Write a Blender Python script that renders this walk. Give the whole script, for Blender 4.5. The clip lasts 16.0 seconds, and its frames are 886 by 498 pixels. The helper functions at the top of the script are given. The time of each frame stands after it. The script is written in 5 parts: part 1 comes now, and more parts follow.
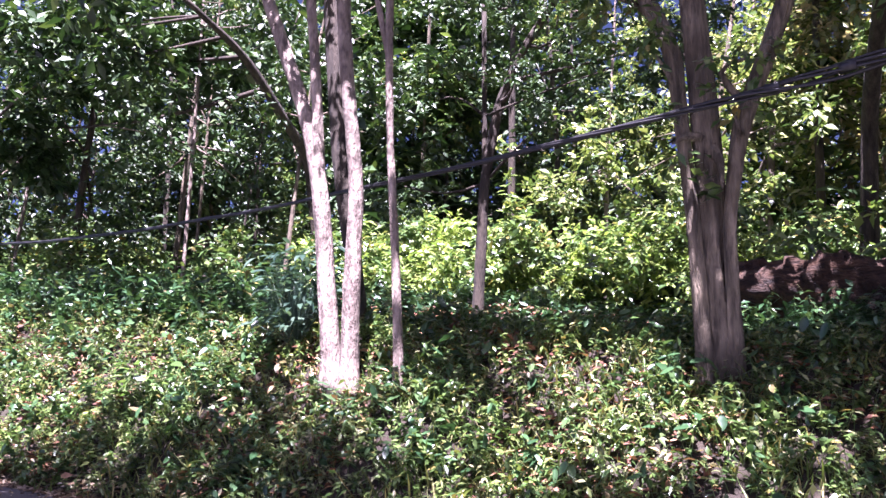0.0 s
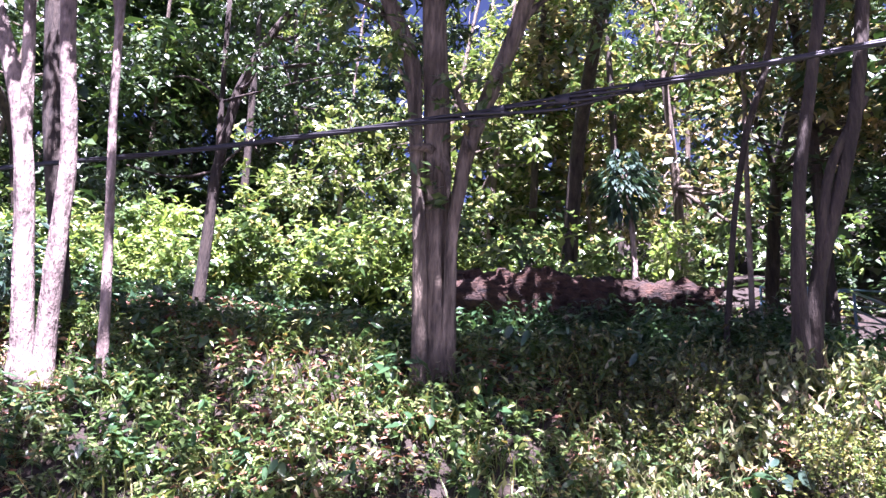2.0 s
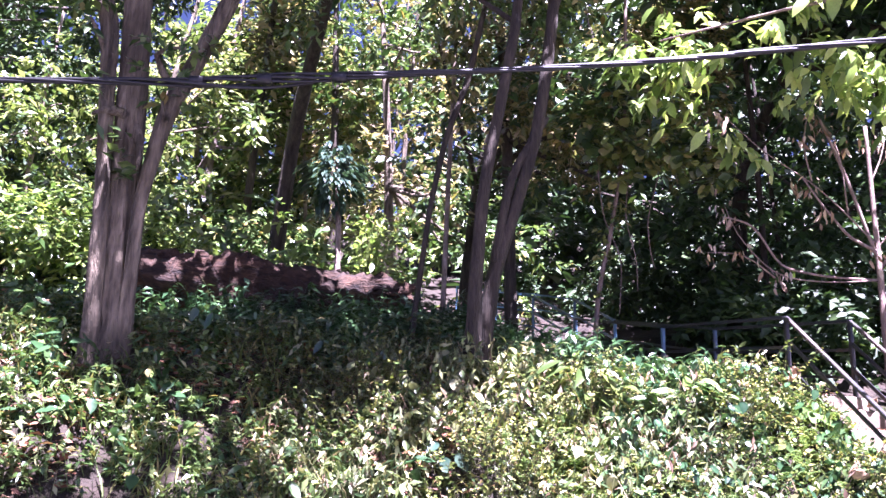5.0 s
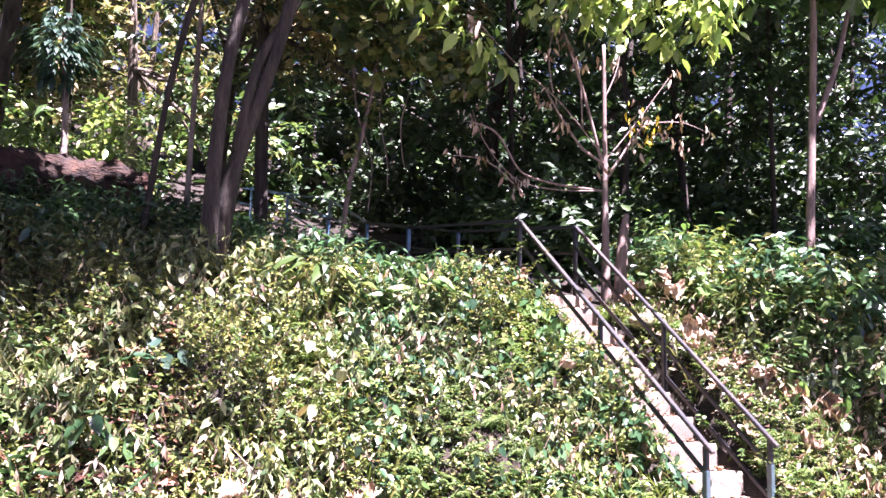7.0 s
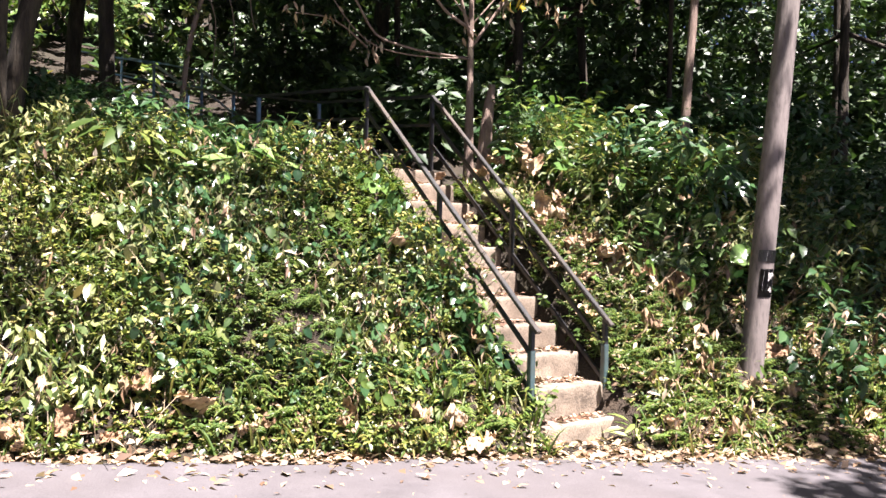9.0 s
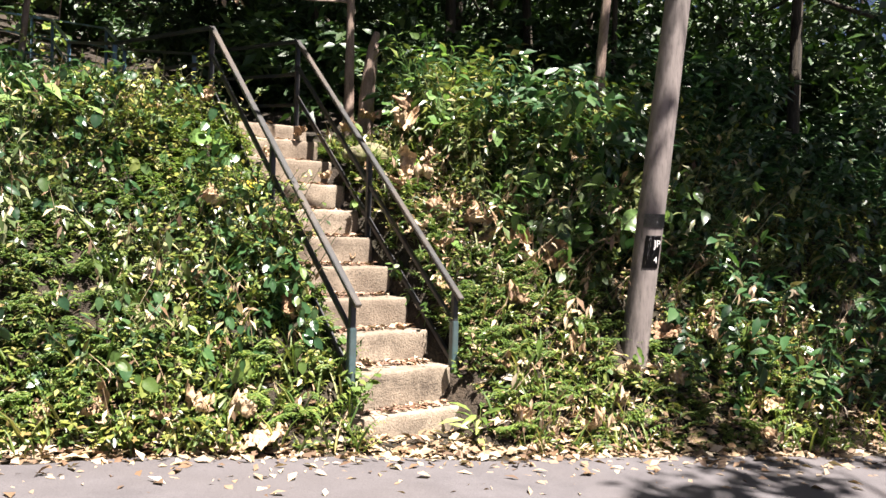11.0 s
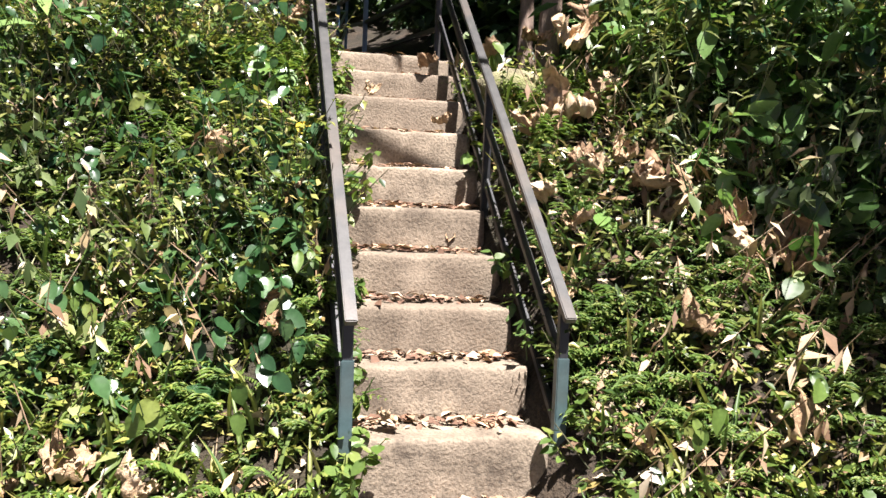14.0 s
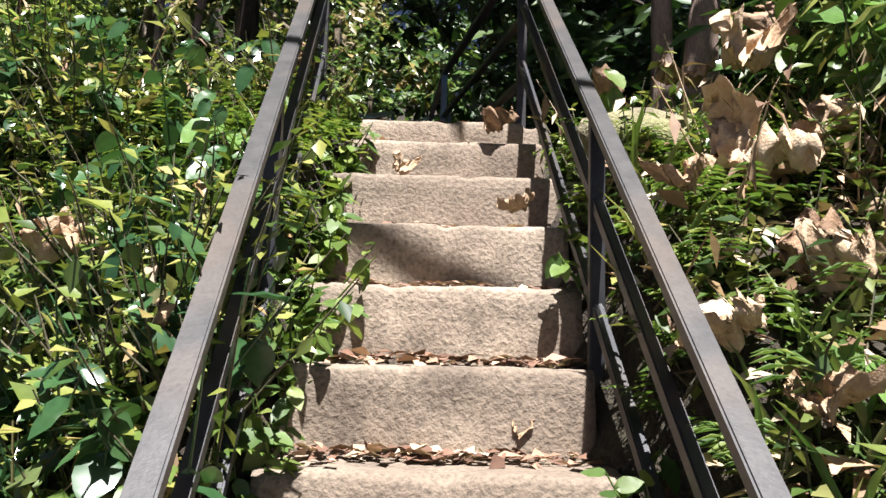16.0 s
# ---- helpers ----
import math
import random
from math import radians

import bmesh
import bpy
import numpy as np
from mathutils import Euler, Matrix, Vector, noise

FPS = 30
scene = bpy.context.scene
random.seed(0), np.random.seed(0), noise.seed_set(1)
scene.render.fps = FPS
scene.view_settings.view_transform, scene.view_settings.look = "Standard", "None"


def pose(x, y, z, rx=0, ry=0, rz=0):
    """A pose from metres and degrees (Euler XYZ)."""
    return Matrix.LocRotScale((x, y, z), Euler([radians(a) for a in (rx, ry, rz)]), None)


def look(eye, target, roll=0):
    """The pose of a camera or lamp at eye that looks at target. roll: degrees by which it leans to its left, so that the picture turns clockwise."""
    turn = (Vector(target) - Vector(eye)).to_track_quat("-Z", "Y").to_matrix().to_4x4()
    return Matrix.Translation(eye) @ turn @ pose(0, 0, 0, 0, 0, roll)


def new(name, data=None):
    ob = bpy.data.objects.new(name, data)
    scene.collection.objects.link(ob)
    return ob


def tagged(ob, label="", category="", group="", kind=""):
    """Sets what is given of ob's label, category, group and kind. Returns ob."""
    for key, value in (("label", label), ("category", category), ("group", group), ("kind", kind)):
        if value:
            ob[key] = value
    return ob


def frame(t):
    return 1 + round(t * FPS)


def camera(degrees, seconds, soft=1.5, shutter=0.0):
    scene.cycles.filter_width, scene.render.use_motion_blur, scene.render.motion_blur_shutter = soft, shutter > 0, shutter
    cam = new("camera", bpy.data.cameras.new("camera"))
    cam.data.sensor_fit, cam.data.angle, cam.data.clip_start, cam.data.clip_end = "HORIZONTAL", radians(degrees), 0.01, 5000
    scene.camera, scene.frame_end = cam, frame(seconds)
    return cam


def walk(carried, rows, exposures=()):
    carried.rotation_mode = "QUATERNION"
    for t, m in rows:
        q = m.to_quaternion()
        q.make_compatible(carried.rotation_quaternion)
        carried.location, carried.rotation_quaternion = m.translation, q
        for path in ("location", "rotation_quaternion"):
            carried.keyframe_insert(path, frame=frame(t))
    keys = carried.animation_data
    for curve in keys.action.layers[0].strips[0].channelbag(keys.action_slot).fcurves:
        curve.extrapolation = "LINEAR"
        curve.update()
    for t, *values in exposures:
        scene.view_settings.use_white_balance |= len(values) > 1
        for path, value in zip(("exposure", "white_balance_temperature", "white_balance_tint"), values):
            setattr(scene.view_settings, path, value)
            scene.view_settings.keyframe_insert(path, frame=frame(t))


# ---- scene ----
cam = camera(57.8, 16.0)
PATH = [
    (0, (1.681, -2.723, 1.672), (0.813, -0.976, 2.113), 1.91),
    (0.5, (1.66, -2.726, 1.672), (0.931, -0.917, 2.117), 1.97),
    (1, (1.665, -2.713, 1.669), (1.105, -0.847, 2.121), 2.01),
    (1.5, (1.683, -2.696, 1.667), (1.299, -0.787, 2.124), 2.0),
    (2, (1.697, -2.682, 1.667), (1.462, -0.75, 2.127), 2.04),
    (2.5, (1.725, -2.682, 1.661), (1.608, -0.739, 2.122), 2.13),
    (3, (1.777, -2.663, 1.662), (1.793, -0.717, 2.125), 2.05),
    (3.5, (1.818, -2.649, 1.657), (1.98, -0.711, 2.124), 2.17),
    (5.8, (2.083, -2.598, 1.603), (2.728, -0.757, 2.046), 1.3),
    (6, (2.107, -2.582, 1.607), (2.825, -0.765, 2.038), 1.2),
    (6.5, (2.182, -2.563, 1.587), (3.083, -0.821, 1.977), 1.2),
    (7, (2.289, -2.506, 1.56), (3.28, -0.787, 1.812), 1.2),
    (7.5, (2.459, -2.415, 1.556), (3.512, -0.717, 1.654), 1.3),
    (8, (2.71, -2.431, 1.539), (3.799, -0.754, 1.579), 1.3),
    (8.5, (3.041, -2.496, 1.522), (4.147, -0.83, 1.536), 1.3),
    (9, (3.361, -2.479, 1.489), (4.502, -0.837, 1.465), 1.3),
    (9.5, (3.701, -2.473, 1.463), (4.928, -0.894, 1.415), 1.3),
    (9.7, (3.85, -2.458, 1.458), (5.092, -0.892, 1.406), 1.3),
    (11.8, (5.573, -2.241, 1.256), (6.536, -0.49, 1.174), 1.9),
    (12, (5.745, -2.164, 1.244), (6.645, -0.38, 1.155), 1.9),
    (12.5, (6.155, -1.908, 1.23), (6.913, -0.06, 1.13), 1.9),
    (13, (6.537, -1.614, 1.252), (7.175, 0.278, 1.139), 2.1),
    (13.5, (6.857, -1.272, 1.242), (7.374, 0.656, 1.128), 2.2),
    (14, (7.077, -0.844, 1.256), (7.452, 1.117, 1.137), 2.4),
    (14.5, (7.254, -0.374, 1.284), (7.516, 1.608, 1.245), 2.3),
    (15, (7.349, 0.097, 1.315), (7.496, 2.09, 1.379), 2.2),
    (15.5, (7.492, 0.605, 1.312), (7.587, 2.596, 1.48), 2.1),
    (16, (7.639, 1.156, 1.259), (7.662, 3.14, 1.504), 1.5),
]
EXPOSURE = [(0.0, 3.2, 5500, 49), (2.0, 3.4, 5400, 52), (3.5, 3.65, 5300, 53), (6.5, 3.6, 5500, 54), (7.5, 2.95, 5850, 40), (8.0, 2.75, 6000, 34), (9.5, 2.4, 6350, 20), (12.0, 2.15, 6450, 16), (16.0, 1.92, 6000, 16)]
walk(cam, [(t, look(eye, target, roll)) for t, eye, target, roll in PATH], EXPOSURE)

# ---- light: clear sky and one sun, nearly overhead, behind the walker at the stairs ----
TO_SUN = Vector((0.09, -0.385, 0.935)).normalized()
sun = new("sun", bpy.data.lights.new("sun", "SUN"))
sun.data.energy, sun.data.angle, sun.data.color = 5.0, radians(0.55), (1.0, 0.95, 0.86)
sun.matrix_world = look(TO_SUN * 60, (0, 0, 0))
world = bpy.data.worlds.new("sky")
scene.world = world
world.use_nodes = True
sky = world.node_tree.nodes.new("ShaderNodeTexSky")
sky.sky_type, sky.sun_disc = "NISHITA", False
sky.air_density, sky.dust_density = 0.14, 0.9
sky.sun_elevation = math.asin(TO_SUN.z)
sky.sun_rotation = math.atan2(TO_SUN.x, TO_SUN.y)
world.node_tree.links.new(sky.outputs[0], world.node_tree.nodes["Background"].inputs[0])
world.node_tree.nodes["Background"].inputs[1].default_value = 0.05


# ---- materials ----
def material(name):
    m = bpy.data.materials.new(name)
    m.use_nodes = True
    n = m.node_tree.nodes
    return m, n, m.node_tree.links, n["Principled BSDF"]


def ramp(n, stops):
    r = n.new("ShaderNodeValToRGB")
    while len(r.color_ramp.elements) < len(stops):
        r.color_ramp.elements.new(0.5)
    for e, (p, c) in zip(r.color_ramp.elements, stops):
        e.position, e.color = p, (*c, 1)
    return r


def noise_node(n, l, scale, detail=4.0, stretch=(1, 1, 1), rough=0.6):
    co, mp, no = n.new("ShaderNodeTexCoord"), n.new("ShaderNodeMapping"), n.new("ShaderNodeTexNoise")
    mp.inputs["Scale"].default_value = stretch
    l.new(co.outputs["Object"], mp.inputs[0])
    l.new(mp.outputs[0], no.inputs["Vector"])
    no.inputs["Scale"].default_value, no.inputs["Detail"].default_value = scale, detail
    no.inputs["Roughness"].default_value = rough
    return no


def mix_col(n, l, a, b, fac, mode="MIX"):
    m = n.new("ShaderNodeMix")
    m.data_type, m.blend_type = "RGBA", mode
    for sock, v in ((6, a), (7, b), (0, fac)):
        if isinstance(v, (float, int)):
            m.inputs[sock].default_value = v
        elif isinstance(v, tuple):
            m.inputs[sock].default_value = (*v, 1)
        else:
            l.new(v, m.inputs[sock])
    return m.outputs[2]


def surface(name, dark, light, scale, rough=0.85, bump=0.4, stretch=(1, 1, 1), stain=None, grain=None, metal=0.0, dist=0.02, speck=1.0):
    """Two scales of noise between two colours, stains and fine relief."""
    m, n, l, p = material(name)
    a = noise_node(n, l, scale, 5, stretch)
    col = ramp(n, [(0.3, dark), (0.72, light)])
    l.new(a.outputs["Fac"], col.inputs[0])
    out = col.outputs[0]
    if stain:
        b = noise_node(n, l, scale * 0.17, 3)
        k = ramp(n, [(0.45, (0, 0, 0)), (0.68, (1, 1, 1))])
        l.new(b.outputs["Fac"], k.inputs[0])
        out = mix_col(n, l, out, stain, k.outputs[0])
    c = noise_node(n, l, grain or scale * 9, 3, stretch)
    g = ramp(n, [(0.3, (1 - 0.4 * speck,) * 3), (0.5, (1.0, 1.0, 1.0)), (0.75, (1 + 0.2 * speck,) * 3)])
    l.new(c.outputs["Fac"], g.inputs[0])
    out = mix_col(n, l, out, g.outputs[0], 1.0, "MULTIPLY")
    l.new(out, p.inputs["Base Color"])
    p.inputs["Roughness"].default_value, p.inputs["Metallic"].default_value = rough, metal
    add = n.new("ShaderNodeMath")
    l.new(a.outputs["Fac"], add.inputs[0])
    l.new(c.outputs["Fac"], add.inputs[1])
    bp = n.new("ShaderNodeBump")
    bp.inputs["Strength"].default_value, bp.inputs["Distance"].default_value = bump, dist
    l.new(add.outputs[0], bp.inputs["Height"])
    l.new(bp.outputs[0], p.inputs["Normal"])
    return m


def leaf_material(name, stops, rough=0.42, through_light=0.35, patch=0.5):
    """Leaves that differ one from the next, shine a little and let light through."""
    m, n, l, p = material(name)
    geo = n.new("ShaderNodeNewGeometry")
    r = ramp(n, stops)
    l.new(geo.outputs["Random Per Island"], r.inputs[0])
    big = noise_node(n, l, patch, 3)
    br = ramp(n, [(0.3, (0.7, 0.75, 0.8)), (0.7, (1.2, 1.15, 0.95))])
    l.new(big.outputs["Fac"], br.inputs[0])
    col = mix_col(n, l, r.outputs[0], br.outputs[0], 1.0, "MULTIPLY")
    vein = noise_node(n, l, 60, 2)
    vr = ramp(n, [(0.3, (0.85, 0.85, 0.85)), (0.7, (1.1, 1.1, 1.1))])
    l.new(vein.outputs["Fac"], vr.inputs[0])
    col = mix_col(n, l, col, vr.outputs[0], 1.0, "MULTIPLY")
    l.new(col, p.inputs["Base Color"])
    p.inputs["Roughness"].default_value = rough
    p.inputs["Specular IOR Level"].default_value = 0.5
    tr = n.new("ShaderNodeBsdfTranslucent")
    l.new(mix_col(n, l, col, (1.2, 1.3, 0.7), 1.0, "MULTIPLY"), tr.inputs["Color"])
    mx = n.new("ShaderNodeMixShader")
    mx.inputs[0].default_value = through_light
    l.new(p.outputs[0], mx.inputs[1])
    l.new(tr.outputs[0], mx.inputs[2])
    l.new(mx.outputs[0], n["Material Output"].inputs["Surface"])
    return m


def dry_skin(name, stops, rough, through_light, patch):
    """Crumpled dead leaf: tan blotches that differ from leaf to leaf."""
    m, n, l, p = material(name)
    info = n.new("ShaderNodeObjectInfo")
    no = noise_node(n, l, 5, 4)
    add = n.new("ShaderNodeMath")
    add.operation = "MULTIPLY_ADD"
    l.new(info.outputs["Random"], add.inputs[0])
    add.inputs[1].default_value = 0.55
    l.new(no.outputs["Fac"], add.inputs[2])
    sub = n.new("ShaderNodeMath")
    sub.operation = "SUBTRACT"
    l.new(add.outputs[0], sub.inputs[0])
    sub.inputs[1].default_value = 0.25
    r = ramp(n, stops)
    l.new(sub.outputs[0], r.inputs[0])
    l.new(r.outputs[0], p.inputs["Base Color"])
    p.inputs["Roughness"].default_value = rough
    fine = noise_node(n, l, 26, 4)
    bp = n.new("ShaderNodeBump")
    bp.inputs["Strength"].default_value, bp.inputs["Distance"].default_value = 0.6, 0.012
    l.new(fine.outputs["Fac"], bp.inputs["Height"])
    l.new(bp.outputs[0], p.inputs["Normal"])
    return m


# brown earth, darkened so that gaps between leaves look deeply shaded
M_SOIL = surface("soil", (0.012, 0.009, 0.005), (0.05, 0.034, 0.02), 5, 0.95, 0.8, stain=(0.028, 0.024, 0.011), dist=0.05)
M_ASPHALT = surface("asphalt", (0.066, 0.06, 0.063), (0.108, 0.099, 0.103), 3, 0.9, 0.5, stain=(0.086, 0.076, 0.076), grain=140, dist=0.004)
M_CONCRETE = surface("rough_concrete", (0.1, 0.078, 0.057), (0.35, 0.285, 0.21), 5, 0.95, 0.9, stain=(0.16, 0.124, 0.09), grain=80, dist=0.006, speck=1.0)
M_RAIL = surface("painted_steel", (0.014, 0.015, 0.017), (0.032, 0.033, 0.037), 14, 0.45, 0.15, stain=(0.05, 0.038, 0.03), dist=0.003, metal=0.1, speck=0.4)
# lighter copy of the rail paint: sun on the top bar, with stains
M_RAIL_TOP = surface("sunlit_rail_steel", (0.028, 0.028, 0.028), (0.062, 0.06, 0.058), 14, 0.42, 0.12, stain=(0.1, 0.078, 0.06), dist=0.003, metal=0.1, speck=0.5)
M_TEAL = surface("teal_painted_steel", (0.035, 0.065, 0.07), (0.07, 0.115, 0.12), 12, 0.4, 0.15, stain=(0.06, 0.05, 0.04), dist=0.003, speck=0.3)
M_BLUE = surface("faded_blue_steel", (0.06, 0.13, 0.2), (0.12, 0.24, 0.34), 12, 0.35, 0.15, stain=(0.1, 0.1, 0.1), dist=0.003, speck=0.3)
M_POLE = surface("grey_pole", (0.11, 0.092, 0.085), (0.21, 0.178, 0.162), 4, 0.85, 0.4, stretch=(1, 1, 0.25), stain=(0.16, 0.14, 0.12), dist=0.01)
M_PLATE = surface("black_plate_paint", (0.03, 0.03, 0.036), (0.065, 0.062, 0.07), 14, 0.6, 0.1)
M_BAND = surface("grey_band_paint", (0.12, 0.13, 0.14), (0.2, 0.2, 0.21), 12, 0.6, 0.1)
M_WHITE = surface("white_paint", (0.6, 0.58, 0.56), (0.8, 0.78, 0.75), 12, 0.7, 0.1)
M_CABLE = surface("black_rubber_cable", (0.006, 0.006, 0.007), (0.014, 0.014, 0.016), 20, 0.5, 0.1)
# pale and brown bark: furrows and patches, contrast raised to imitate dappled light
M_BARK = surface("pale_bark", (0.06, 0.042, 0.03), (0.46, 0.37, 0.29), 7, 0.9, 1.0, stretch=(1.2, 1.2, 0.4), stain=(0.1, 0.08, 0.06), grain=26, dist=0.04)
M_BARK_BROWN = surface("brown_bark", (0.016, 0.012, 0.007), (0.34, 0.275, 0.18), 7, 0.92, 1.0, stretch=(1.5, 1.5, 0.22), stain=(0.07, 0.055, 0.033), grain=26, dist=0.06)
M_BARK_DARK = surface("dark_bark", (0.013, 0.01, 0.006), (0.08, 0.062, 0.04), 6, 0.92, 1.0, stretch=(2, 2, 0.35), grain=30, dist=0.03)
M_STEM = surface("thin_stem", (0.12, 0.08, 0.06), (0.3, 0.22, 0.17), 12, 0.8, 0.4, stretch=(2, 2, 0.4))
M_WEED_STEM = surface("weed_stem", (0.03, 0.034, 0.014), (0.1, 0.085, 0.04), 12, 0.8, 0.3)
M_LOG = surface("rotten_log", (0.006, 0.004, 0.003), (0.13, 0.066, 0.034), 7, 0.95, 1.0, stretch=(0.5, 2.0, 2.0), stain=(0.03, 0.02, 0.012), grain=25, dist=0.06)
# moss stains over stone whose yellow tint stands for sunlight
M_STONE = surface("mossy_stone", (0.1, 0.085, 0.05), (0.34, 0.3, 0.18), 9, 0.9, 1.0, stain=(0.15, 0.16, 0.05))
G1, G2, G3, G4, G5 = (0.02, 0.045, 0.012), (0.082, 0.128, 0.028), (0.19, 0.212, 0.05), (0.31, 0.29, 0.1), (0.24, 0.15, 0.07)
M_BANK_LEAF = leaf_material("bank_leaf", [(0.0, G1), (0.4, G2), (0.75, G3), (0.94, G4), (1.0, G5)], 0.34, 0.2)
# paler than the bank leaf: strong sun is put into the colour
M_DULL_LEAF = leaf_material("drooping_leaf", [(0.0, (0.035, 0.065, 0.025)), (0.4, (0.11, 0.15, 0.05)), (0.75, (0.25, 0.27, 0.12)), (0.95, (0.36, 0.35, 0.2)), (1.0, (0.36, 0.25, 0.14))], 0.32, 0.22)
# dark green leaf for shaded places, with some of the shade in its colour
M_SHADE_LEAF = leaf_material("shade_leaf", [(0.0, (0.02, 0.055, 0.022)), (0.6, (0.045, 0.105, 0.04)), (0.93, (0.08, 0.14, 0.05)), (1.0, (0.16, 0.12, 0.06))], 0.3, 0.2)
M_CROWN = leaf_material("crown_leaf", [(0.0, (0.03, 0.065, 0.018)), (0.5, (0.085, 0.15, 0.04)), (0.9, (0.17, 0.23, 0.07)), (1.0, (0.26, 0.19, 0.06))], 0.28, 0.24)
# darker copy of the crown leaf: the wood's shade put into its colour
M_CROWN_DARK = leaf_material("shaded_crown_leaf", [(0.0, (0.015, 0.04, 0.012)), (0.7, (0.04, 0.085, 0.022)), (1.0, (0.08, 0.12, 0.03))], 0.48, 0.14)
# paler crown leaves, green and olive: some sunlight is in the colour
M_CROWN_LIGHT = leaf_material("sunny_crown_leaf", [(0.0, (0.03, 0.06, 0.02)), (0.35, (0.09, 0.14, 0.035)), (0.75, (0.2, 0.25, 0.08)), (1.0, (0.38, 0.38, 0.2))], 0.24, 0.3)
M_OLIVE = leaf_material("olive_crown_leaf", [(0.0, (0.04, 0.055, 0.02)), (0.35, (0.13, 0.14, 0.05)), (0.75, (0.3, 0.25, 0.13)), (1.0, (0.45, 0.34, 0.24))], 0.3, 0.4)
M_BRIGHT = leaf_material("bright_leaf", [(0.0, (0.04, 0.085, 0.025)), (0.5, (0.12, 0.22, 0.06)), (1.0, (0.26, 0.37, 0.14))], 0.22, 0.34)
# yellow-green leaf, made paler so that bushes and boughs look sunlit
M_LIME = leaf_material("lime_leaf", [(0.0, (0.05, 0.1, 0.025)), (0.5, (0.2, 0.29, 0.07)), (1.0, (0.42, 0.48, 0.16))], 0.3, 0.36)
M_BLUISH = leaf_material("bluish_leaf", [(0.0, (0.02, 0.045, 0.03)), (0.6, (0.04, 0.08, 0.055)), (1.0, (0.09, 0.14, 0.1))], 0.33, 0.25)
M_FERN = leaf_material("fern_leaf", [(0.0, (0.05, 0.1, 0.02)), (0.6, (0.11, 0.175, 0.035)), (1.0, (0.2, 0.235, 0.06))], 0.5, 0.3)
M_GRASS = leaf_material("grass_blade", [(0.0, (0.06, 0.12, 0.025)), (0.6, (0.15, 0.2, 0.05)), (1.0, (0.35, 0.3, 0.13))], 0.5, 0.3)
M_DRY = dry_skin("dry_leaf_skin", [(0.0, (0.11, 0.055, 0.028)), (0.35, (0.26, 0.16, 0.085)), (0.7, (0.4, 0.28, 0.165)), (1.0, (0.52, 0.41, 0.28))], 0.7, 0.15, 3.0)
M_LITTER = leaf_material("litter_leaf", [(0.0, (0.1, 0.055, 0.032)), (0.35, (0.25, 0.16, 0.1)), (0.75, (0.42, 0.31, 0.21)), (1.0, (0.52, 0.43, 0.33))], 0.75, 0.1, 2.0)
M_RED_LITTER = leaf_material("rusty_litter_leaf", [(0.0, (0.08, 0.03, 0.018)), (0.6, (0.2, 0.085, 0.045)), (1.0, (0.36, 0.2, 0.11))], 0.75, 0.1, 2.0)
M_STEP_LITTER = leaf_material("step_litter_leaf", [(0.0, (0.08, 0.04, 0.025)), (0.4, (0.2, 0.11, 0.075)), (0.75, (0.38, 0.25, 0.18)), (1.0, (0.52, 0.42, 0.32))], 0.75, 0.05, 2.0)
M_YELLOW = leaf_material("yellow_leaf", [(0.0, (0.5, 0.33, 0.02)), (1.0, (0.65, 0.5, 0.04))], 0.5, 0.3)


# ---- the lie of the land ----
def road_edge(x):
    """The road's edge bends: straight beside the stairs, swinging away uphill."""
    x = np.asarray(x, float)
    return np.where(x > 2.0, 1.57 - 0.27 * (x - 7.0), np.interp(x, [-120, -20, -6, 0.5, 2.0], [4.5, 3.6, 3.2, 2.99, 2.92]))


def hump(x, y, s, k):
    return np.sin(x * s + k) * np.cos(y * s * 1.3 + 2 * k) + 0.5 * np.sin(x * s * 2.3 + y * s * 1.9 + k)


STEP_RISE, STEP_GOING, STEP_ONE_Y = 0.209, 0.26, 1.756


def step_top(k):
    """Height of tread k; the two uppermost risers are lower."""
    return 0.173 - 0.035 * (k == 1) + STEP_RISE * (k - 1) - 0.023 * (k > 9) - 0.055 * (k > 10)



def path_height(y):
    """Top of the walkway behind the stairs."""
    return np.interp(y, [4.4, 6.5, 9.1, 11.4, 14.0], [2.19, 2.3, 2.75, 3.48, 4.0])


def path_middle(y):
    return np.interp(y, [4.4, 6.3, 9.1, 11.4, 14.0], [7.68, 7.24, 7.2, 7.42, 6.6])


def ground_z(x, y):
    """Height of the ground: sloping road, steep bank, wooded terrace, hill."""
    x, y = np.asarray(x, float), np.asarray(y, float)
    base = -0.07 * (np.clip(x, -25, 30) - 7.1)
    t = (y - road_edge(x)) * 0.966
    bank = np.interp(t, [-40, -7.0, -6.8, 0.0, 0.2, 1.2, 2.2, 12, 30, 60, 300], [-6, -0.3, -0.03, -0.02, 0.02, 1.05, 1.95, 4.15, 9.5, 21, 40])
    rough = np.clip((t - 0.2) / 1.2, 0, 1) * 0.09 * hump(x, y, 2.1, 0.6) + np.clip((t - 2.5) / 5, 0, 1) * 0.22 * hump(x, y, 0.55, 1.7)
    z = base + bank + rough
    stair = (y - STEP_ONE_Y) / STEP_GOING * STEP_RISE + 0.06
    side = np.clip((np.abs(x - 7.68) - 0.36) / 0.55, 0, 1)
    near = (y > road_edge(x) + 0.1) & (y < 4.5)
    z = np.where(near, np.minimum(z, np.maximum(stair - 0.18, base + 0.03) + side * 2.2) * (side < 1) + z * (side >= 1), z)
    walk_side = np.clip((np.abs(x - path_middle(y)) - 0.55) / 1.2, 0, 1)
    z = np.where((y >= 4.5) & (y < 14), (path_height(y) - 0.06) * (1 - walk_side) + z * walk_side, z)
    return z


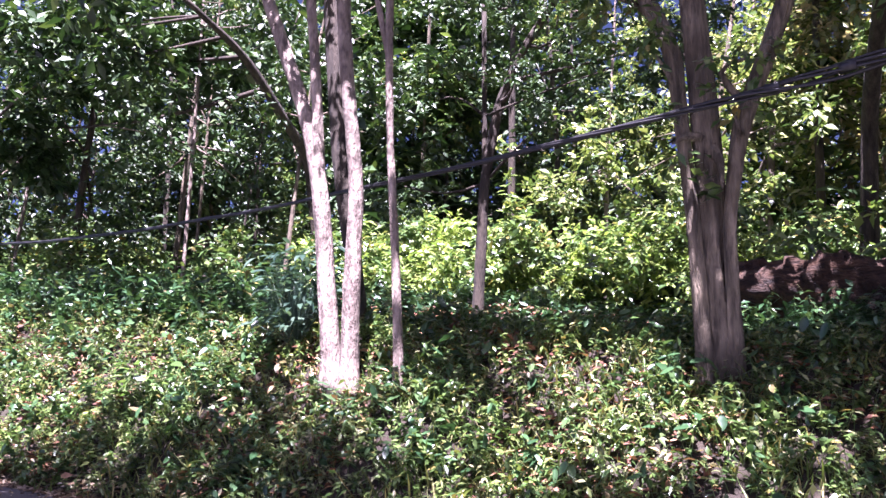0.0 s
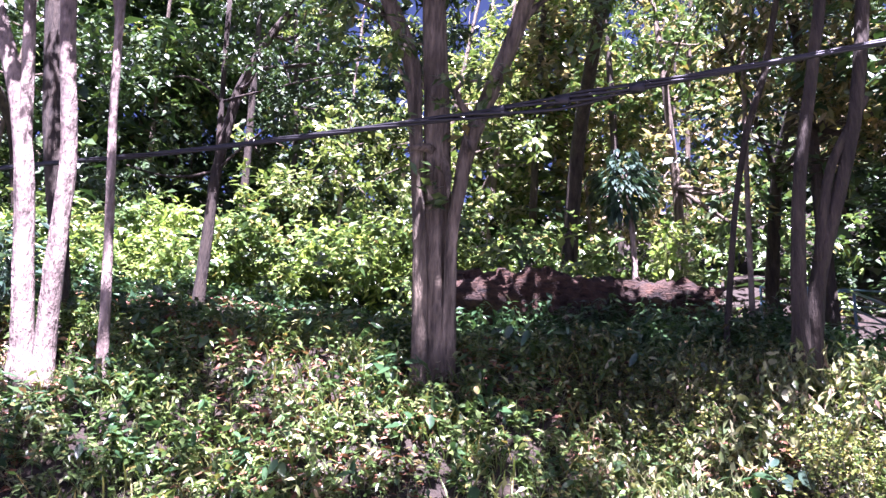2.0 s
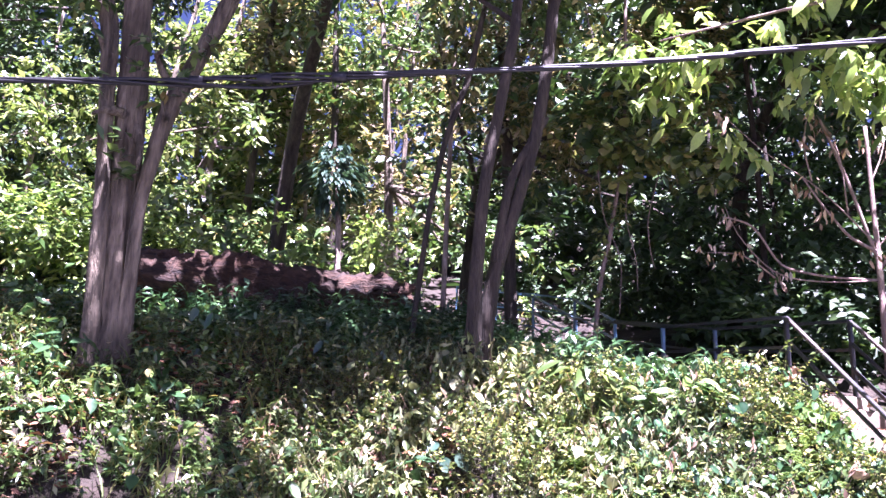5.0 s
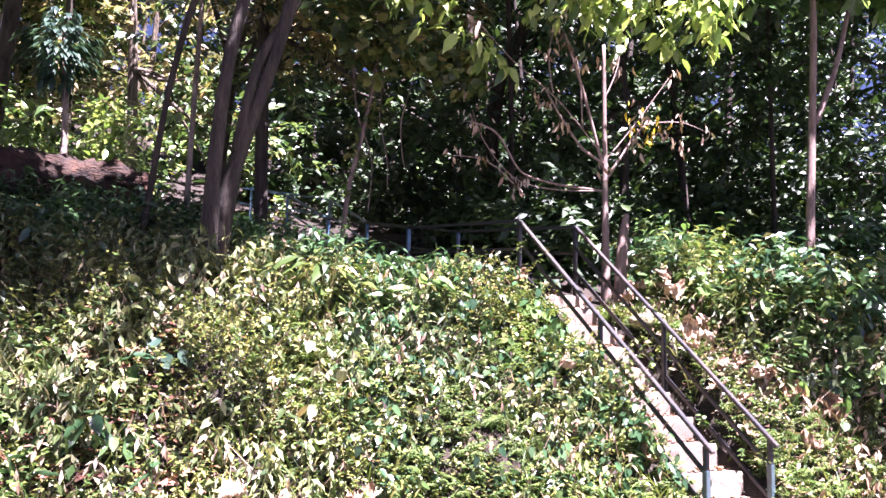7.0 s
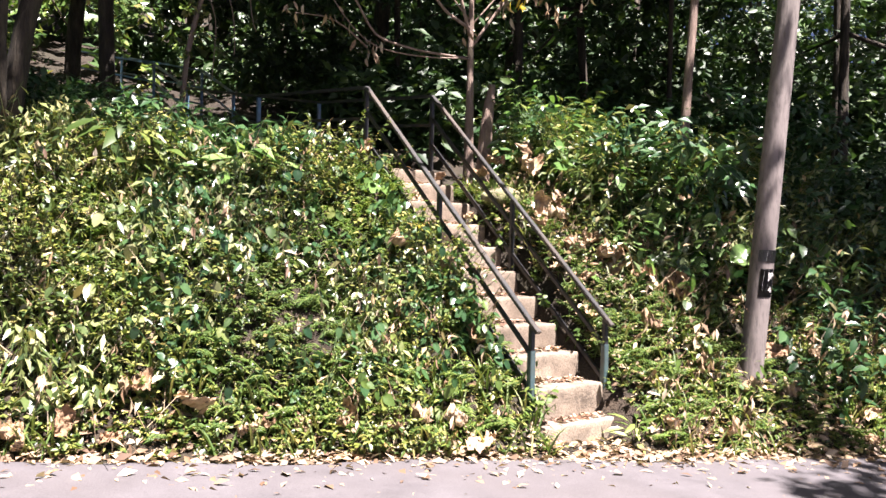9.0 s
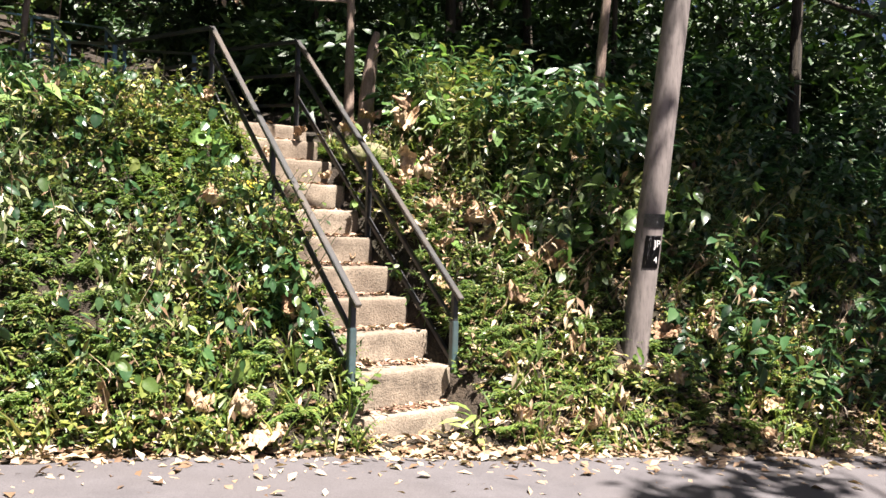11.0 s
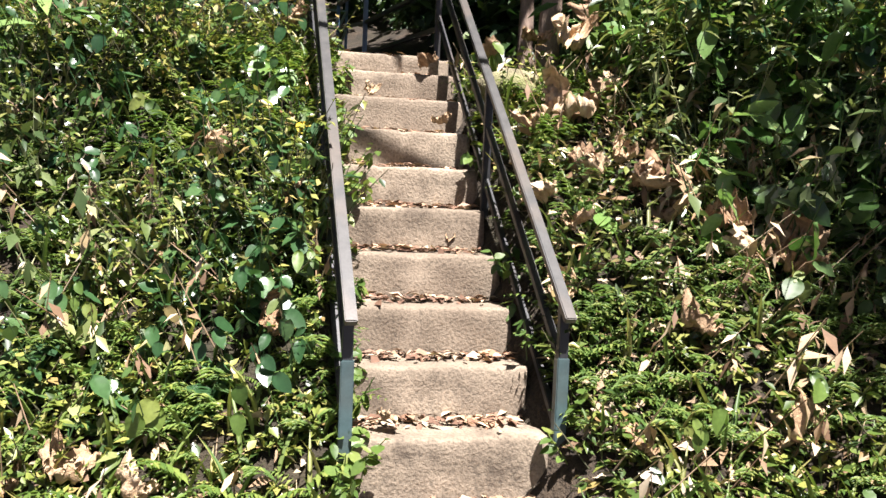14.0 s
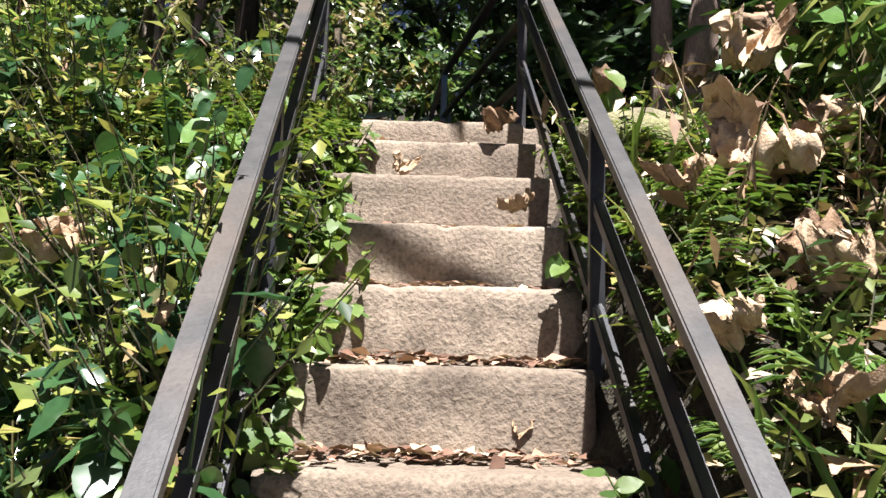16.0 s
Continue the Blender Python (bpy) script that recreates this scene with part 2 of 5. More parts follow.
def mesh_of(name, v, faces_per, idx, mat, smooth=True):
    """A mesh out of arrays: v (n,3), idx (m,faces_per)."""
    me = bpy.data.meshes.new(name)
    m = len(idx)
    me.vertices.add(len(v))
    me.vertices.foreach_set("co", np.ascontiguousarray(v, dtype=np.float32).ravel())
    me.loops.add(m * faces_per)
    me.loops.foreach_set("vertex_index", np.ascontiguousarray(idx, dtype=np.int32).ravel())
    me.polygons.add(m)
    me.polygons.foreach_set("loop_start", np.arange(0, m * faces_per, faces_per, dtype=np.int32))
    me.polygons.foreach_set("use_smooth", np.full(m, smooth))
    me.update(calc_edges=True)
    me.materials.append(mat)
    return me


def part(name, bm, mat, parent, label=""):
    """Links a bmesh as one mesh under a thing or a part."""
    me = bpy.data.meshes.new(name)
    bm.to_mesh(me)
    bm.free()
    me.materials.append(mat)
    ob = new(name, me)
    ob.parent = parent
    return tagged(ob, label)


def thing(name, at, label, category, group="", kind=""):
    ob = new(name)
    ob.location = at
    bpy.context.view_layer.update()
    ob.empty_display_size = 0.1
    return tagged(ob, label, category, group, kind)


# leaf blades: a midrib and two lifted sides, 8 or 4 triangles
BLADE = np.array([(0, 0, 0), (0, .33, .02), (0, .68, .01), (0, 1, -.09), (-.19, .28, .07), (-.17, .62, .05), (.19, .28, .07), (.17, .62, .05)])
BLADE_T = np.array([(0, 1, 4), (1, 2, 5), (1, 5, 4), (2, 3, 5), (0, 6, 1), (1, 6, 7), (1, 7, 2), (2, 7, 3)])
SMALL = np.array([(0, 0, 0), (0, .5, 0), (0, 1, -.1), (-.21, .45, .07), (.21, .45, .07)])
SMALL_T = np.array([(0, 1, 3), (1, 2, 3), (0, 4, 1), (1, 4, 2)])
def broad_blade(rows=7, cols=4):
    """A smooth oval leaf with a pointed tip and a raised rim."""
    v, t = [], []
    for j in range(rows + 1):
        q = j / rows
        w = 0.39 * math.sin(math.pi * q ** 0.8) ** 0.75 if 0 < j < rows else 0.01
        for i in range(cols + 1):
            p = i / cols * 2 - 1
            v.append((p * w, q, 0.1 * abs(p) * (1 - q) - 0.16 * q * q + 0.02 * math.sin(q * 19) * abs(p)))
    for j in range(rows):
        for i in range(cols):
            k = j * (cols + 1) + i
            t += [(k, k + 1, k + cols + 2), (k, k + cols + 2, k + cols + 1)]
    return np.array(v), np.array(t)


BROAD, BROAD_T = broad_blade()
OVAL, OVAL_T = broad_blade(5, 2)
FLAKE = np.array([(0, 0, 0), (-.23, .45, .05), (0, 1, -.1), (.23, .45, .05)])
FLAKE_T = np.array([(0, 2, 1), (0, 3, 2)])


def unit(a):
    return a / np.maximum(np.linalg.norm(a, axis=1, keepdims=True), 1e-6)


def leaf_arrays(at, axis, normal, length, width, blade=(BLADE, BLADE_T)):
    """Many leaves as one array: each at a place, along an axis, facing a normal."""
    tv, tt = blade
    axis = unit(axis)
    right = unit(np.cross(axis, normal))
    up = np.cross(right, axis)
    v = (tv[None, :, 0, None] * right[:, None, :] * (length * width)[:, None, None]
         + tv[None, :, 1, None] * axis[:, None, :] * length[:, None, None]
         + tv[None, :, 2, None] * up[:, None, :] * length[:, None, None] + at[:, None, :])
    idx = tt[None] + (np.arange(len(at)) * len(tv))[:, None, None]
    return v.reshape(-1, 3), idx.reshape(-1, 3)


def joined(parts):
    vs, ts, k = [], [], 0
    for v, t in parts:
        vs.append(v)
        ts.append(t + k)
        k += len(v)
    return np.concatenate(vs), np.concatenate(ts)


def stem_arrays(a, b, r):
    """Thin three-sided stems from a to b."""
    d = unit(b - a)
    s = unit(np.cross(d, np.tile([0.3, 0.2, 0.93], (len(a), 1))))
    o = np.cross(d, s)
    vs = []
    for q, k in ((a, 1.0), (b, 0.5)):
        for ang in (0, 2.094, 4.189):
            vs.append(q + (s * math.cos(ang) + o * math.sin(ang)) * (r * k)[:, None])
    v = np.stack(vs, 1)
    t = np.array([(0, 1, 4), (0, 4, 3), (1, 2, 5), (1, 5, 4), (2, 0, 3), (2, 3, 5)])
    return v.reshape(-1, 3), (t[None] + (np.arange(len(a)) * 6)[:, None, None]).reshape(-1, 3)


def shoots(base, height, leaves, length, width, rng, droop=0.2, lean=0.35, blade=(BLADE, BLADE_T)):
    """Leafy shoots: stems rising from base, leaves set round them."""
    n = len(base)
    az = rng.uniform(0, 6.283, n)
    top = base + np.stack([np.cos(az) * lean * height * rng.uniform(0, 1, n), np.sin(az) * lean * height * rng.uniform(0, 1, n) - 0.25 * height * lean, height], 1)
    rep = np.repeat(np.arange(n), leaves)
    m = len(rep)
    f = rng.uniform(0.25, 1.0, m)
    at = base[rep] * (1 - f)[:, None] + top[rep] * f[:, None]
    a = rng.uniform(0, 6.283, m)
    el = rng.normal(0.25 - droop, 0.45, m)
    axis = np.stack([np.cos(a) * np.cos(el), np.sin(a) * np.cos(el), np.sin(el)], 1)
    normal = np.stack([rng.normal(0, .35, m), rng.normal(-.25, .35, m), np.ones(m)], 1)
    ln = length * rng.uniform(0.55, 1.35, m)
    lv = leaf_arrays(at, axis, normal, ln, np.full(m, width) * rng.uniform(.8, 1.25, m), blade)
    return lv, stem_arrays(base, top, np.full(n, 0.004))


def stuff(name, arrays, mat, label, category):
    v, t = arrays
    return tagged(new(name, mesh_of(name, v, 3, t, mat)), label, category, "", "stuff")


# ---- ground and road ----
def sheet(name, xs, ys, fz, mat):
    X, Y = np.meshgrid(xs, ys)
    Z = fz(X, Y)
    v = np.stack([X, Y, Z], -1).reshape(-1, 3)
    w, h = len(xs), len(ys)
    i = (np.arange(h - 1)[:, None] * w + np.arange(w - 1)[None]).ravel()
    idx = np.stack([i, i + 1, i + w + 1, i + w], 1)
    return new(name, mesh_of(name, v, 4, idx, mat))


xs = np.concatenate([np.linspace(-300, -40, 14), np.linspace(-36, -10, 27), np.arange(-9.6, 14, 0.15), np.linspace(14.5, 40, 26), np.linspace(60, 300, 13)])
ys = np.concatenate([np.linspace(-300, -30, 14), np.linspace(-26, -1, 26), np.arange(-0.5, 15, 0.15), np.linspace(15.5, 45, 40), np.linspace(60, 300, 13)])
tagged(sheet("ground", xs, ys, ground_z, M_SOIL), "brown earth of a steep wooded roadside bank", "ground", "", "structure")


def road_strip():
    s = np.concatenate([np.linspace(-120, -12, 30), np.arange(-11, 16, 0.25), np.linspace(17, 120, 30)])
    rows, rng = [], np.random.default_rng(3)
    for k, off in enumerate((0.0, -0.12, -1.6, -3.3, -5.0, -6.6)):
        wob = (0.05 * np.sin(s * 2.1) + 0.04 * np.sin(s * 5.3 + 1) + rng.normal(0, .018, len(s))) if k == 0 else 0 * s
        y = road_edge(s) + off + wob
        z = -0.07 * (np.clip(s, -25, 30) - 7.1) + (0.002 if k in (0, 5) else 0.012 + 0.012 * (k in (2, 3)))
        rows.append(np.stack([s, y, z], 1))
    v = np.concatenate(rows)
    w = len(s)
    i = (np.arange(5)[:, None] * w + np.arange(w - 1)[None]).ravel()
    return new("road", mesh_of("road", v, 4, np.stack([i, i + w, i + w + 1, i + 1], 1), M_ASPHALT))


tagged(road_strip(), "worn grey-pink asphalt road sloping downhill", "road", "", "structure")


# ---- shapes ----
def box_bm(x0, x1, y0, y1, z0, z1, bevel=0.012, jitter=0.0, rng=None, cuts=0):
    bm = bmesh.new()
    bmesh.ops.create_cube(bm, size=1)
    for v in bm.verts:
        v.co = Vector((x0 + (v.co.x + .5) * (x1 - x0), y0 + (v.co.y + .5) * (y1 - y0), z0 + (v.co.z + .5) * (z1 - z0)))
    if cuts:
        bmesh.ops.subdivide_edges(bm, edges=[e for e in bm.edges if abs(e.verts[0].co.x - e.verts[1].co.x) > 0.3], cuts=cuts)
    if bevel:
        bmesh.ops.bevel(bm, geom=[e for e in bm.edges if len(e.link_faces) == 2 and e.calc_face_angle(0) > 0.5], offset=bevel, segments=2, affect="EDGES")
    if jitter:
        for v in bm.verts:
            v.co += Vector(rng.normal(0, jitter, 3))
    for f in bm.faces:
        f.smooth = False
    return bm


def bar_bm(a, b, w, h, bevel=0.004):
    """A square bar from a to b, w wide and h high."""
    a, b = Vector(a), Vector(b)
    d = b - a
    m = Matrix.Translation((a + b) / 2) @ d.to_track_quat("Y", "Z").to_matrix().to_4x4()
    bm = box_bm(-w / 2, w / 2, -d.length / 2, d.length / 2, -h / 2, h / 2, bevel)
    bm.transform(m)
    return bm


def tube_bm(pts, sides=10, flute=0.0, rng=None, wobble=0.0, sub=5):
    """A tapering, slightly uneven tube through (x, y, z, radius) points."""
    pts = np.array(pts, float)
    seg = np.concatenate([[0], np.cumsum(np.linalg.norm(np.diff(pts[:, :3], axis=0), axis=1))])
    s = np.linspace(0, seg[-1], (len(pts) - 1) * sub + 1)
    c = np.stack([np.interp(s, seg, pts[:, k]) for k in range(4)], 1)
    for _ in range(2):
        c[1:-1] = (c[:-2] + 2 * c[1:-1] + c[2:]) / 4
    bm = bmesh.new()
    rings, ph = [], (rng.uniform(0, 6.28) if rng is not None else 0)
    for i, (x, y, z, r) in enumerate(c):
        d = Vector(c[min(i + 1, len(c) - 1)][:3] - c[max(i - 1, 0)][:3]).normalized()
        u = d.cross(Vector((0.31, 0.9, 0.2))).normalized()
        w = d.cross(u)
        ring = []
        for k in range(sides):
            a = 6.28318 * k / sides
            rr = r * (1 + flute * (math.sin(3 * a + ph + 0.2 * i) + 0.7 * math.sin(5 * a + 2 * ph)) + (rng.normal(0, wobble) if rng is not None else 0))
            ring.append(bm.verts.new(Vector((x, y, z)) + (u * math.cos(a) + w * math.sin(a)) * rr))
        rings.append(ring)
    for p, q in zip(rings, rings[1:]):
        for k in range(sides):
            bm.faces.new((p[k], p[(k + 1) % sides], q[(k + 1) % sides], q[k])).smooth = True
    bm.faces.new(rings[0][::-1])
    bm.faces.new(rings[-1])
    bmesh.ops.recalc_face_normals(bm, faces=bm.faces)
    return bm


# ---- concrete stairs ----
def step_bm(x0, x1, y0, y1, z0, z1, seed):
    """A cast step: uneven riser, worn rounded nosing with chips, slightly dished tread."""
    cols, bm = 30, bmesh.new()
    off = Vector((seed * 7.3, seed * 3.1, 0))
    prof = [(0, z0)] + [(0, z0 + (z1 - .018 - z0) * f) for f in (.35, .6, .75, .88, 1)] + [(.006, z1 - .006), (.018, z1), (.05, z1 - .002), (.11, z1 - .005), (.18, z1 - .004), (y1 - y0, z1)]
    rows = []
    for i in range(cols + 1):
        x = x0 + (x1 - x0) * i / cols
        chip = max(0, noise.noise(Vector((x * 9, 0, 0)) + off) - .28) * .07 + (.03 if i in (0, cols) else 0) * max(0, noise.noise(off * 1.7) + .3)
        row = []
        for k, (dy, z) in enumerate(prof):
            q = Vector((x * 7, (y0 + dy) * 7, z * 7)) + off
            n1, n2 = noise.noise(q), noise.noise(q * 3.7)
            nose = chip if 4 <= k <= 7 else chip * .4 if k in (3, 8) else 0
            front = k <= 6
            row.append(bm.verts.new((x + (.004 * n2 if 0 < i < cols else .01 * n1), y0 + dy + (.007 * n1 + .0035 * n2 if front else 0) + nose, z + (0 if k <= 4 else .005 * n1 + .003 * n2) - nose * .7)))
        rows.append(row)
    for a, b in zip(rows, rows[1:]):
        for k in range(len(prof) - 1):
            bm.faces.new((a[k], b[k], b[k + 1], a[k + 1])).smooth = True
    for row, flip in ((rows[0], False), (rows[-1], True)):
        low = bm.verts.new((row[0].co.x, y1, z0))
        bm.faces.new(row + [low] if not flip else [low] + row[::-1])
    bmesh.ops.recalc_face_normals(bm, faces=bm.faces)
    return bm


def build_stairs():
    rng = np.random.default_rng(11)
    st = thing("concrete_staircase", (0, 0, 0), "narrow weathered concrete staircase climbing the bank", "staircase")
    for k in range(1, 12):
        y, z = STEP_ONE_Y + (k - 1) * STEP_GOING, step_top(k)
        x0, x1 = (7.285 + rng.normal(0, .008), 8.05 + rng.normal(0, .012)) if k > 1 else (7.21, 8.07)
        y0 = y if k > 1 else 1.85
        part("step", step_bm(x0, x1, y0, y + STEP_GOING + (0.06 if k < 11 else 0.5), z - 0.34, z, k), M_CONCRETE, st)
    return st


build_stairs()


def stair_rail(low, high, feet, label):
    """Three sloping bars on square posts beside the stairs; low and high are the ends of the top bar."""
    low, high = Vector(low), Vector(high)
    r = thing("handrail", (low.x, low.y, 0.1), label, "handrail", "stair handrails")
    at = Matrix.Translation((-low.x, -low.y, -0.1))
    d = high - low

    def on(y):
        return low + d * ((y - low.y) / d.y)

    def add(name, bm, mat, tag=""):
        bm.transform(at)
        return part(name, bm, mat, r, tag)
    for drop, w, hh, y0 in ((0.0, 0.046, 0.03, low.y - 0.07), (0.23, 0.028, 0.034, low.y), (0.5, 0.028, 0.034, low.y)):
        v = Vector((0, 0, drop))
        add("rail_bar", bar_bm(on(y0) - v, high - v, w, hh), M_RAIL_TOP if not drop else M_RAIL, "worn grey top bar, lightened as if sunlit" if not drop else "")
    for y, zf in feet:
        p = on(y)
        add("post", box_bm(p.x - .019, p.x + .019, y - .019, y + .019, zf, p.z - 0.014, 0.003), M_RAIL)
        if y < 2.2:
            add("post_sleeve", box_bm(p.x - .024, p.x + .024, y - .024, y + .024, zf, zf + 0.56, 0.004), M_TEAL, "teal painted lower post")
    return r


stair_rail((7.29, 2.0, 0.88), (7.16, 4.34, 2.94), ((2.0, 0.12), (3.15, 0.98), (4.34, 2.0)), "dark steel stair handrail with three sloping bars, on the weedy side")
stair_rail((8.11, 2.05, 0.89), (7.99, 4.44, 2.97), ((2.05, 0.12), (3.18, 0.98), (4.44, 2.0)), "dark steel stair handrail with three sloping bars, beside dry leaves")


def path_rail(label, pts):
    r = thing("handrail", pts[0], label, "handrail", "walkway handrails")
    o = Vector(pts[0])
    for a, b in zip(pts, pts[1:]):
        for drop in (0.0, 0.3, 0.58):
            bm = bar_bm(Vector(a) - Vector((0, 0, drop)), Vector(b) - Vector((0, 0, drop)), 0.045 if not drop else 0.03, 0.03)
            bm.transform(Matrix.Translation(-o))
            part("rail_bar", bm, M_BLUE if a[1] > 8 else M_RAIL, r)
    for a in pts[1:]:
        bm = box_bm(a[0] - .02, a[0] + .02, a[1] - .02, a[1] + .02, a[2] - 0.86, a[2] - .01, 0.003)
        bm.transform(Matrix.Translation(-o))
        part("post", bm, M_BLUE, r, "faded blue post")
    return r


path_rail("steel handrail with faded blue posts along the walkway", [(7.16, 4.36, 2.94), (6.79, 6.15, 3.05), (6.86, 9.0, 3.55), (7.05, 11.5, 4.34), (6.2, 14.0, 4.9)])
path_rail("steel handrail with faded blue posts on the walkway's far side", [(7.99, 4.46, 2.97), (7.68, 6.45, 3.12), (7.57, 9.1, 3.58), (7.8, 11.3, 4.3), (7.1, 14.0, 4.9)])


def build_path():
    yy = np.linspace(4.7, 14, 40)
    m, z = path_middle(yy), path_height(yy)
    v = np.concatenate([np.stack([m - .4, yy, z], 1), np.stack([m + .4, yy, z], 1), np.stack([m + .4, yy, z - .25], 1), np.stack([m - .4, yy, z - .25], 1)])
    i = np.arange(39)
    idx = np.concatenate([np.stack([i + a * 40, i + b * 40, i + b * 40 + 1, i + a * 40 + 1], 1) for a, b in ((0, 1), (1, 2), (2, 3), (3, 0))])
    ob = new("pavement", mesh_of("pavement", v, 4, idx, M_CONCRETE, False))
    return tagged(ob, "concrete walkway leading back into the wood", "walkway", "", "structure")


build_path()


# ---- utility pole ----
def text_mesh(body, size):
    cu = bpy.data.curves.new("letters", "FONT")
    cu.body, cu.size, cu.extrude, cu.align_x = body, size, 0.001, "CENTER"
    ob = new("letters", cu)
    bpy.context.view_layer.update()
    me = bpy.data.meshes.new_from_object(ob.evaluated_get(bpy.context.evaluated_depsgraph_get()))
    bpy.data.objects.remove(ob)
    return me


def build_pole():
    rng = np.random.default_rng(5)
    pole = thing("utility_pole", (9.41, 1.65, 0.0), "leaning grey utility pole with a black stencilled plate, in dry leaves", "utility pole")
    foot, top = Vector((0, 0, -0.1)), Vector((0.98, 0.02, 7.3))

    def on(z):
        return foot.lerp(top, (z + 0.1) / 7.4)
    rad = lambda z: 0.104 - 0.003 * z
    part("shaft", tube_bm([(*on(z), rad(z)) for z in (-0.1, 1.0, 2.5, 4.0, 5.5, 7.3)], 22, 0.006, rng, 0.006, 4), M_POLE, pole)
    # a painted plate that follows the shaft's curve on the side towards the road
    face = math.atan2(-3.5, -3.2) + 0.32

    def wrap(z0, z1, half, mat, name, label):
        bm = bmesh.new()
        rows = []
        for z in (z0, z1):
            c, r = on(z), rad(z) * 1.012 + 0.004
            rows.append([bm.verts.new(c + Vector((math.cos(face + a) * r, math.sin(face + a) * r, 0))) for a in np.linspace(-half, half, 15)])
        for k in range(14):
            bm.faces.new((rows[0][k], rows[0][k + 1], rows[1][k + 1], rows[1][k])).smooth = True
        bmesh.ops.solidify(bm, geom=bm.faces[:], thickness=0.003)
        return part(name, bm, mat, pole, label)
    wrap(1.06, 1.3, 0.62, M_PLATE, "plate", "black painted number plate")
    wrap(1.36, 1.46, 0.9, M_BAND, "band", "faded grey painted band")
    for body, z, size in (("JP", 1.215, 0.075), ("4", 1.1, 0.065)):
        me = text_mesh(body, size)
        c, r, a = on(z), rad(z) * 1.012 + 0.012, face + 0.22
        ob = new("letters", me)
        me.materials.clear()
        me.materials.append(M_WHITE)
        ob.parent = pole
        d = Vector((math.cos(a), math.sin(a), 0))
        ob.matrix_basis = Matrix.Translation(c + d * (r + 0.003)) @ Matrix.Rotation(a + math.pi / 2, 4, "Z") @ Matrix.Rotation(math.pi / 2, 4, "X")
        tagged(ob, "white stencilled letters")
    return pole


build_pole()


# ---- overhead cables ----
def build_cables():
    rng = np.random.default_rng(9)
    cb = thing("cable_bundle", (0, 4.2, 4.45), "sagging bundle of twisted black overhead cables", "cables")
    xs = np.linspace(-30, 30, 241)
    yy = 1.65 - 0.27 * (xs - 9.6)
    zz = 4.45 + np.where(xs > -0.5, 0.0092, 0.0042) * (xs + 0.5) ** 2
    for k in range(5):
        ph = k * 1.2566 + 0.3
        tw = 0.02 + 0.009 * np.sin(xs * 0.7 + k)
        loose = 1 + 2.6 * np.exp(-((xs - 1.9) / 0.7) ** 2)
        cu = np.stack([xs, yy - 4.2 + tw * loose * np.cos(xs * 2.6 + ph), zz - 4.45 + tw * loose * np.sin(xs * 2.6 + ph), np.full(len(xs), 0.0125 + 0.003 * (k == 0))], 1)
        part("cable", tube_bm(cu, 6, 0, None, 0, 1), M_CABLE, cb)
    for x in (1.35, 1.9, 2.5):
        y, z = 1.65 - 0.27 * (x - 9.6) - 4.2, 4.45 + 0.0092 * (x + 0.5) ** 2 - 4.45
        part("clamp", tube_bm([(x - .06, y + .016, z, .045), (x + .06, y - .016, z, .045)], 8, 0.05, rng, 0.05, 2), M_CABLE, cb)
    return cb


build_cables()


# ---- trees ----
def crown_arrays(centres, radii, count, length, rng, width=1.0, flat=0.7, blade=(SMALL, SMALL_T), droop=0.35):
    """Leaves in many small sprays round given centres."""
    centres, radii = np.array(centres, float), np.array(radii, float)
    w = radii ** 2
    sprays = max(1, count // 14)
    pick = rng.choice(len(centres), sprays, p=w / w.sum())
    d = unit(rng.normal(0, 1, (sprays, 3)))
    # each crown gathers into a few clumps with gaps between them
    clumps = 7
    cd = unit(rng.normal(0, 1, (len(centres) * clumps, 3))) * rng.uniform(.35, .95, (len(centres) * clumps, 1))
    c = centres[pick] + (cd[pick * clumps + rng.integers(0, clumps, sprays)] + d * rng.uniform(.05, .38, sprays)[:, None]) * radii[pick][:, None] * np.array([1, 1, flat])
    rep = np.repeat(np.arange(sprays), 14)
    m = len(rep)
    out = unit(rng.normal(0, 1, (sprays, 3)) + d * 0.6)
    f = rng.uniform(0, 1, m)
    at = c[rep] + out[rep] * (f * length * 2.4)[:, None] + rng.normal(0, length * 0.22, (m, 3))
    a = rng.uniform(0, 6.283, m)
    axis = np.stack([np.cos(a), np.sin(a), rng.normal(-droop, .45, m)], 1) + out[rep] * 0.5
    normal = np.stack([rng.normal(0, .5, m), rng.normal(-.55, .5, m), np.ones(m)], 1)      # leaves turn to the light
    return leaf_arrays(at, axis, normal, length * rng.uniform(.6, 1.35, m), np.full(m, width) * rng.uniform(.8, 1.3, m), blade)


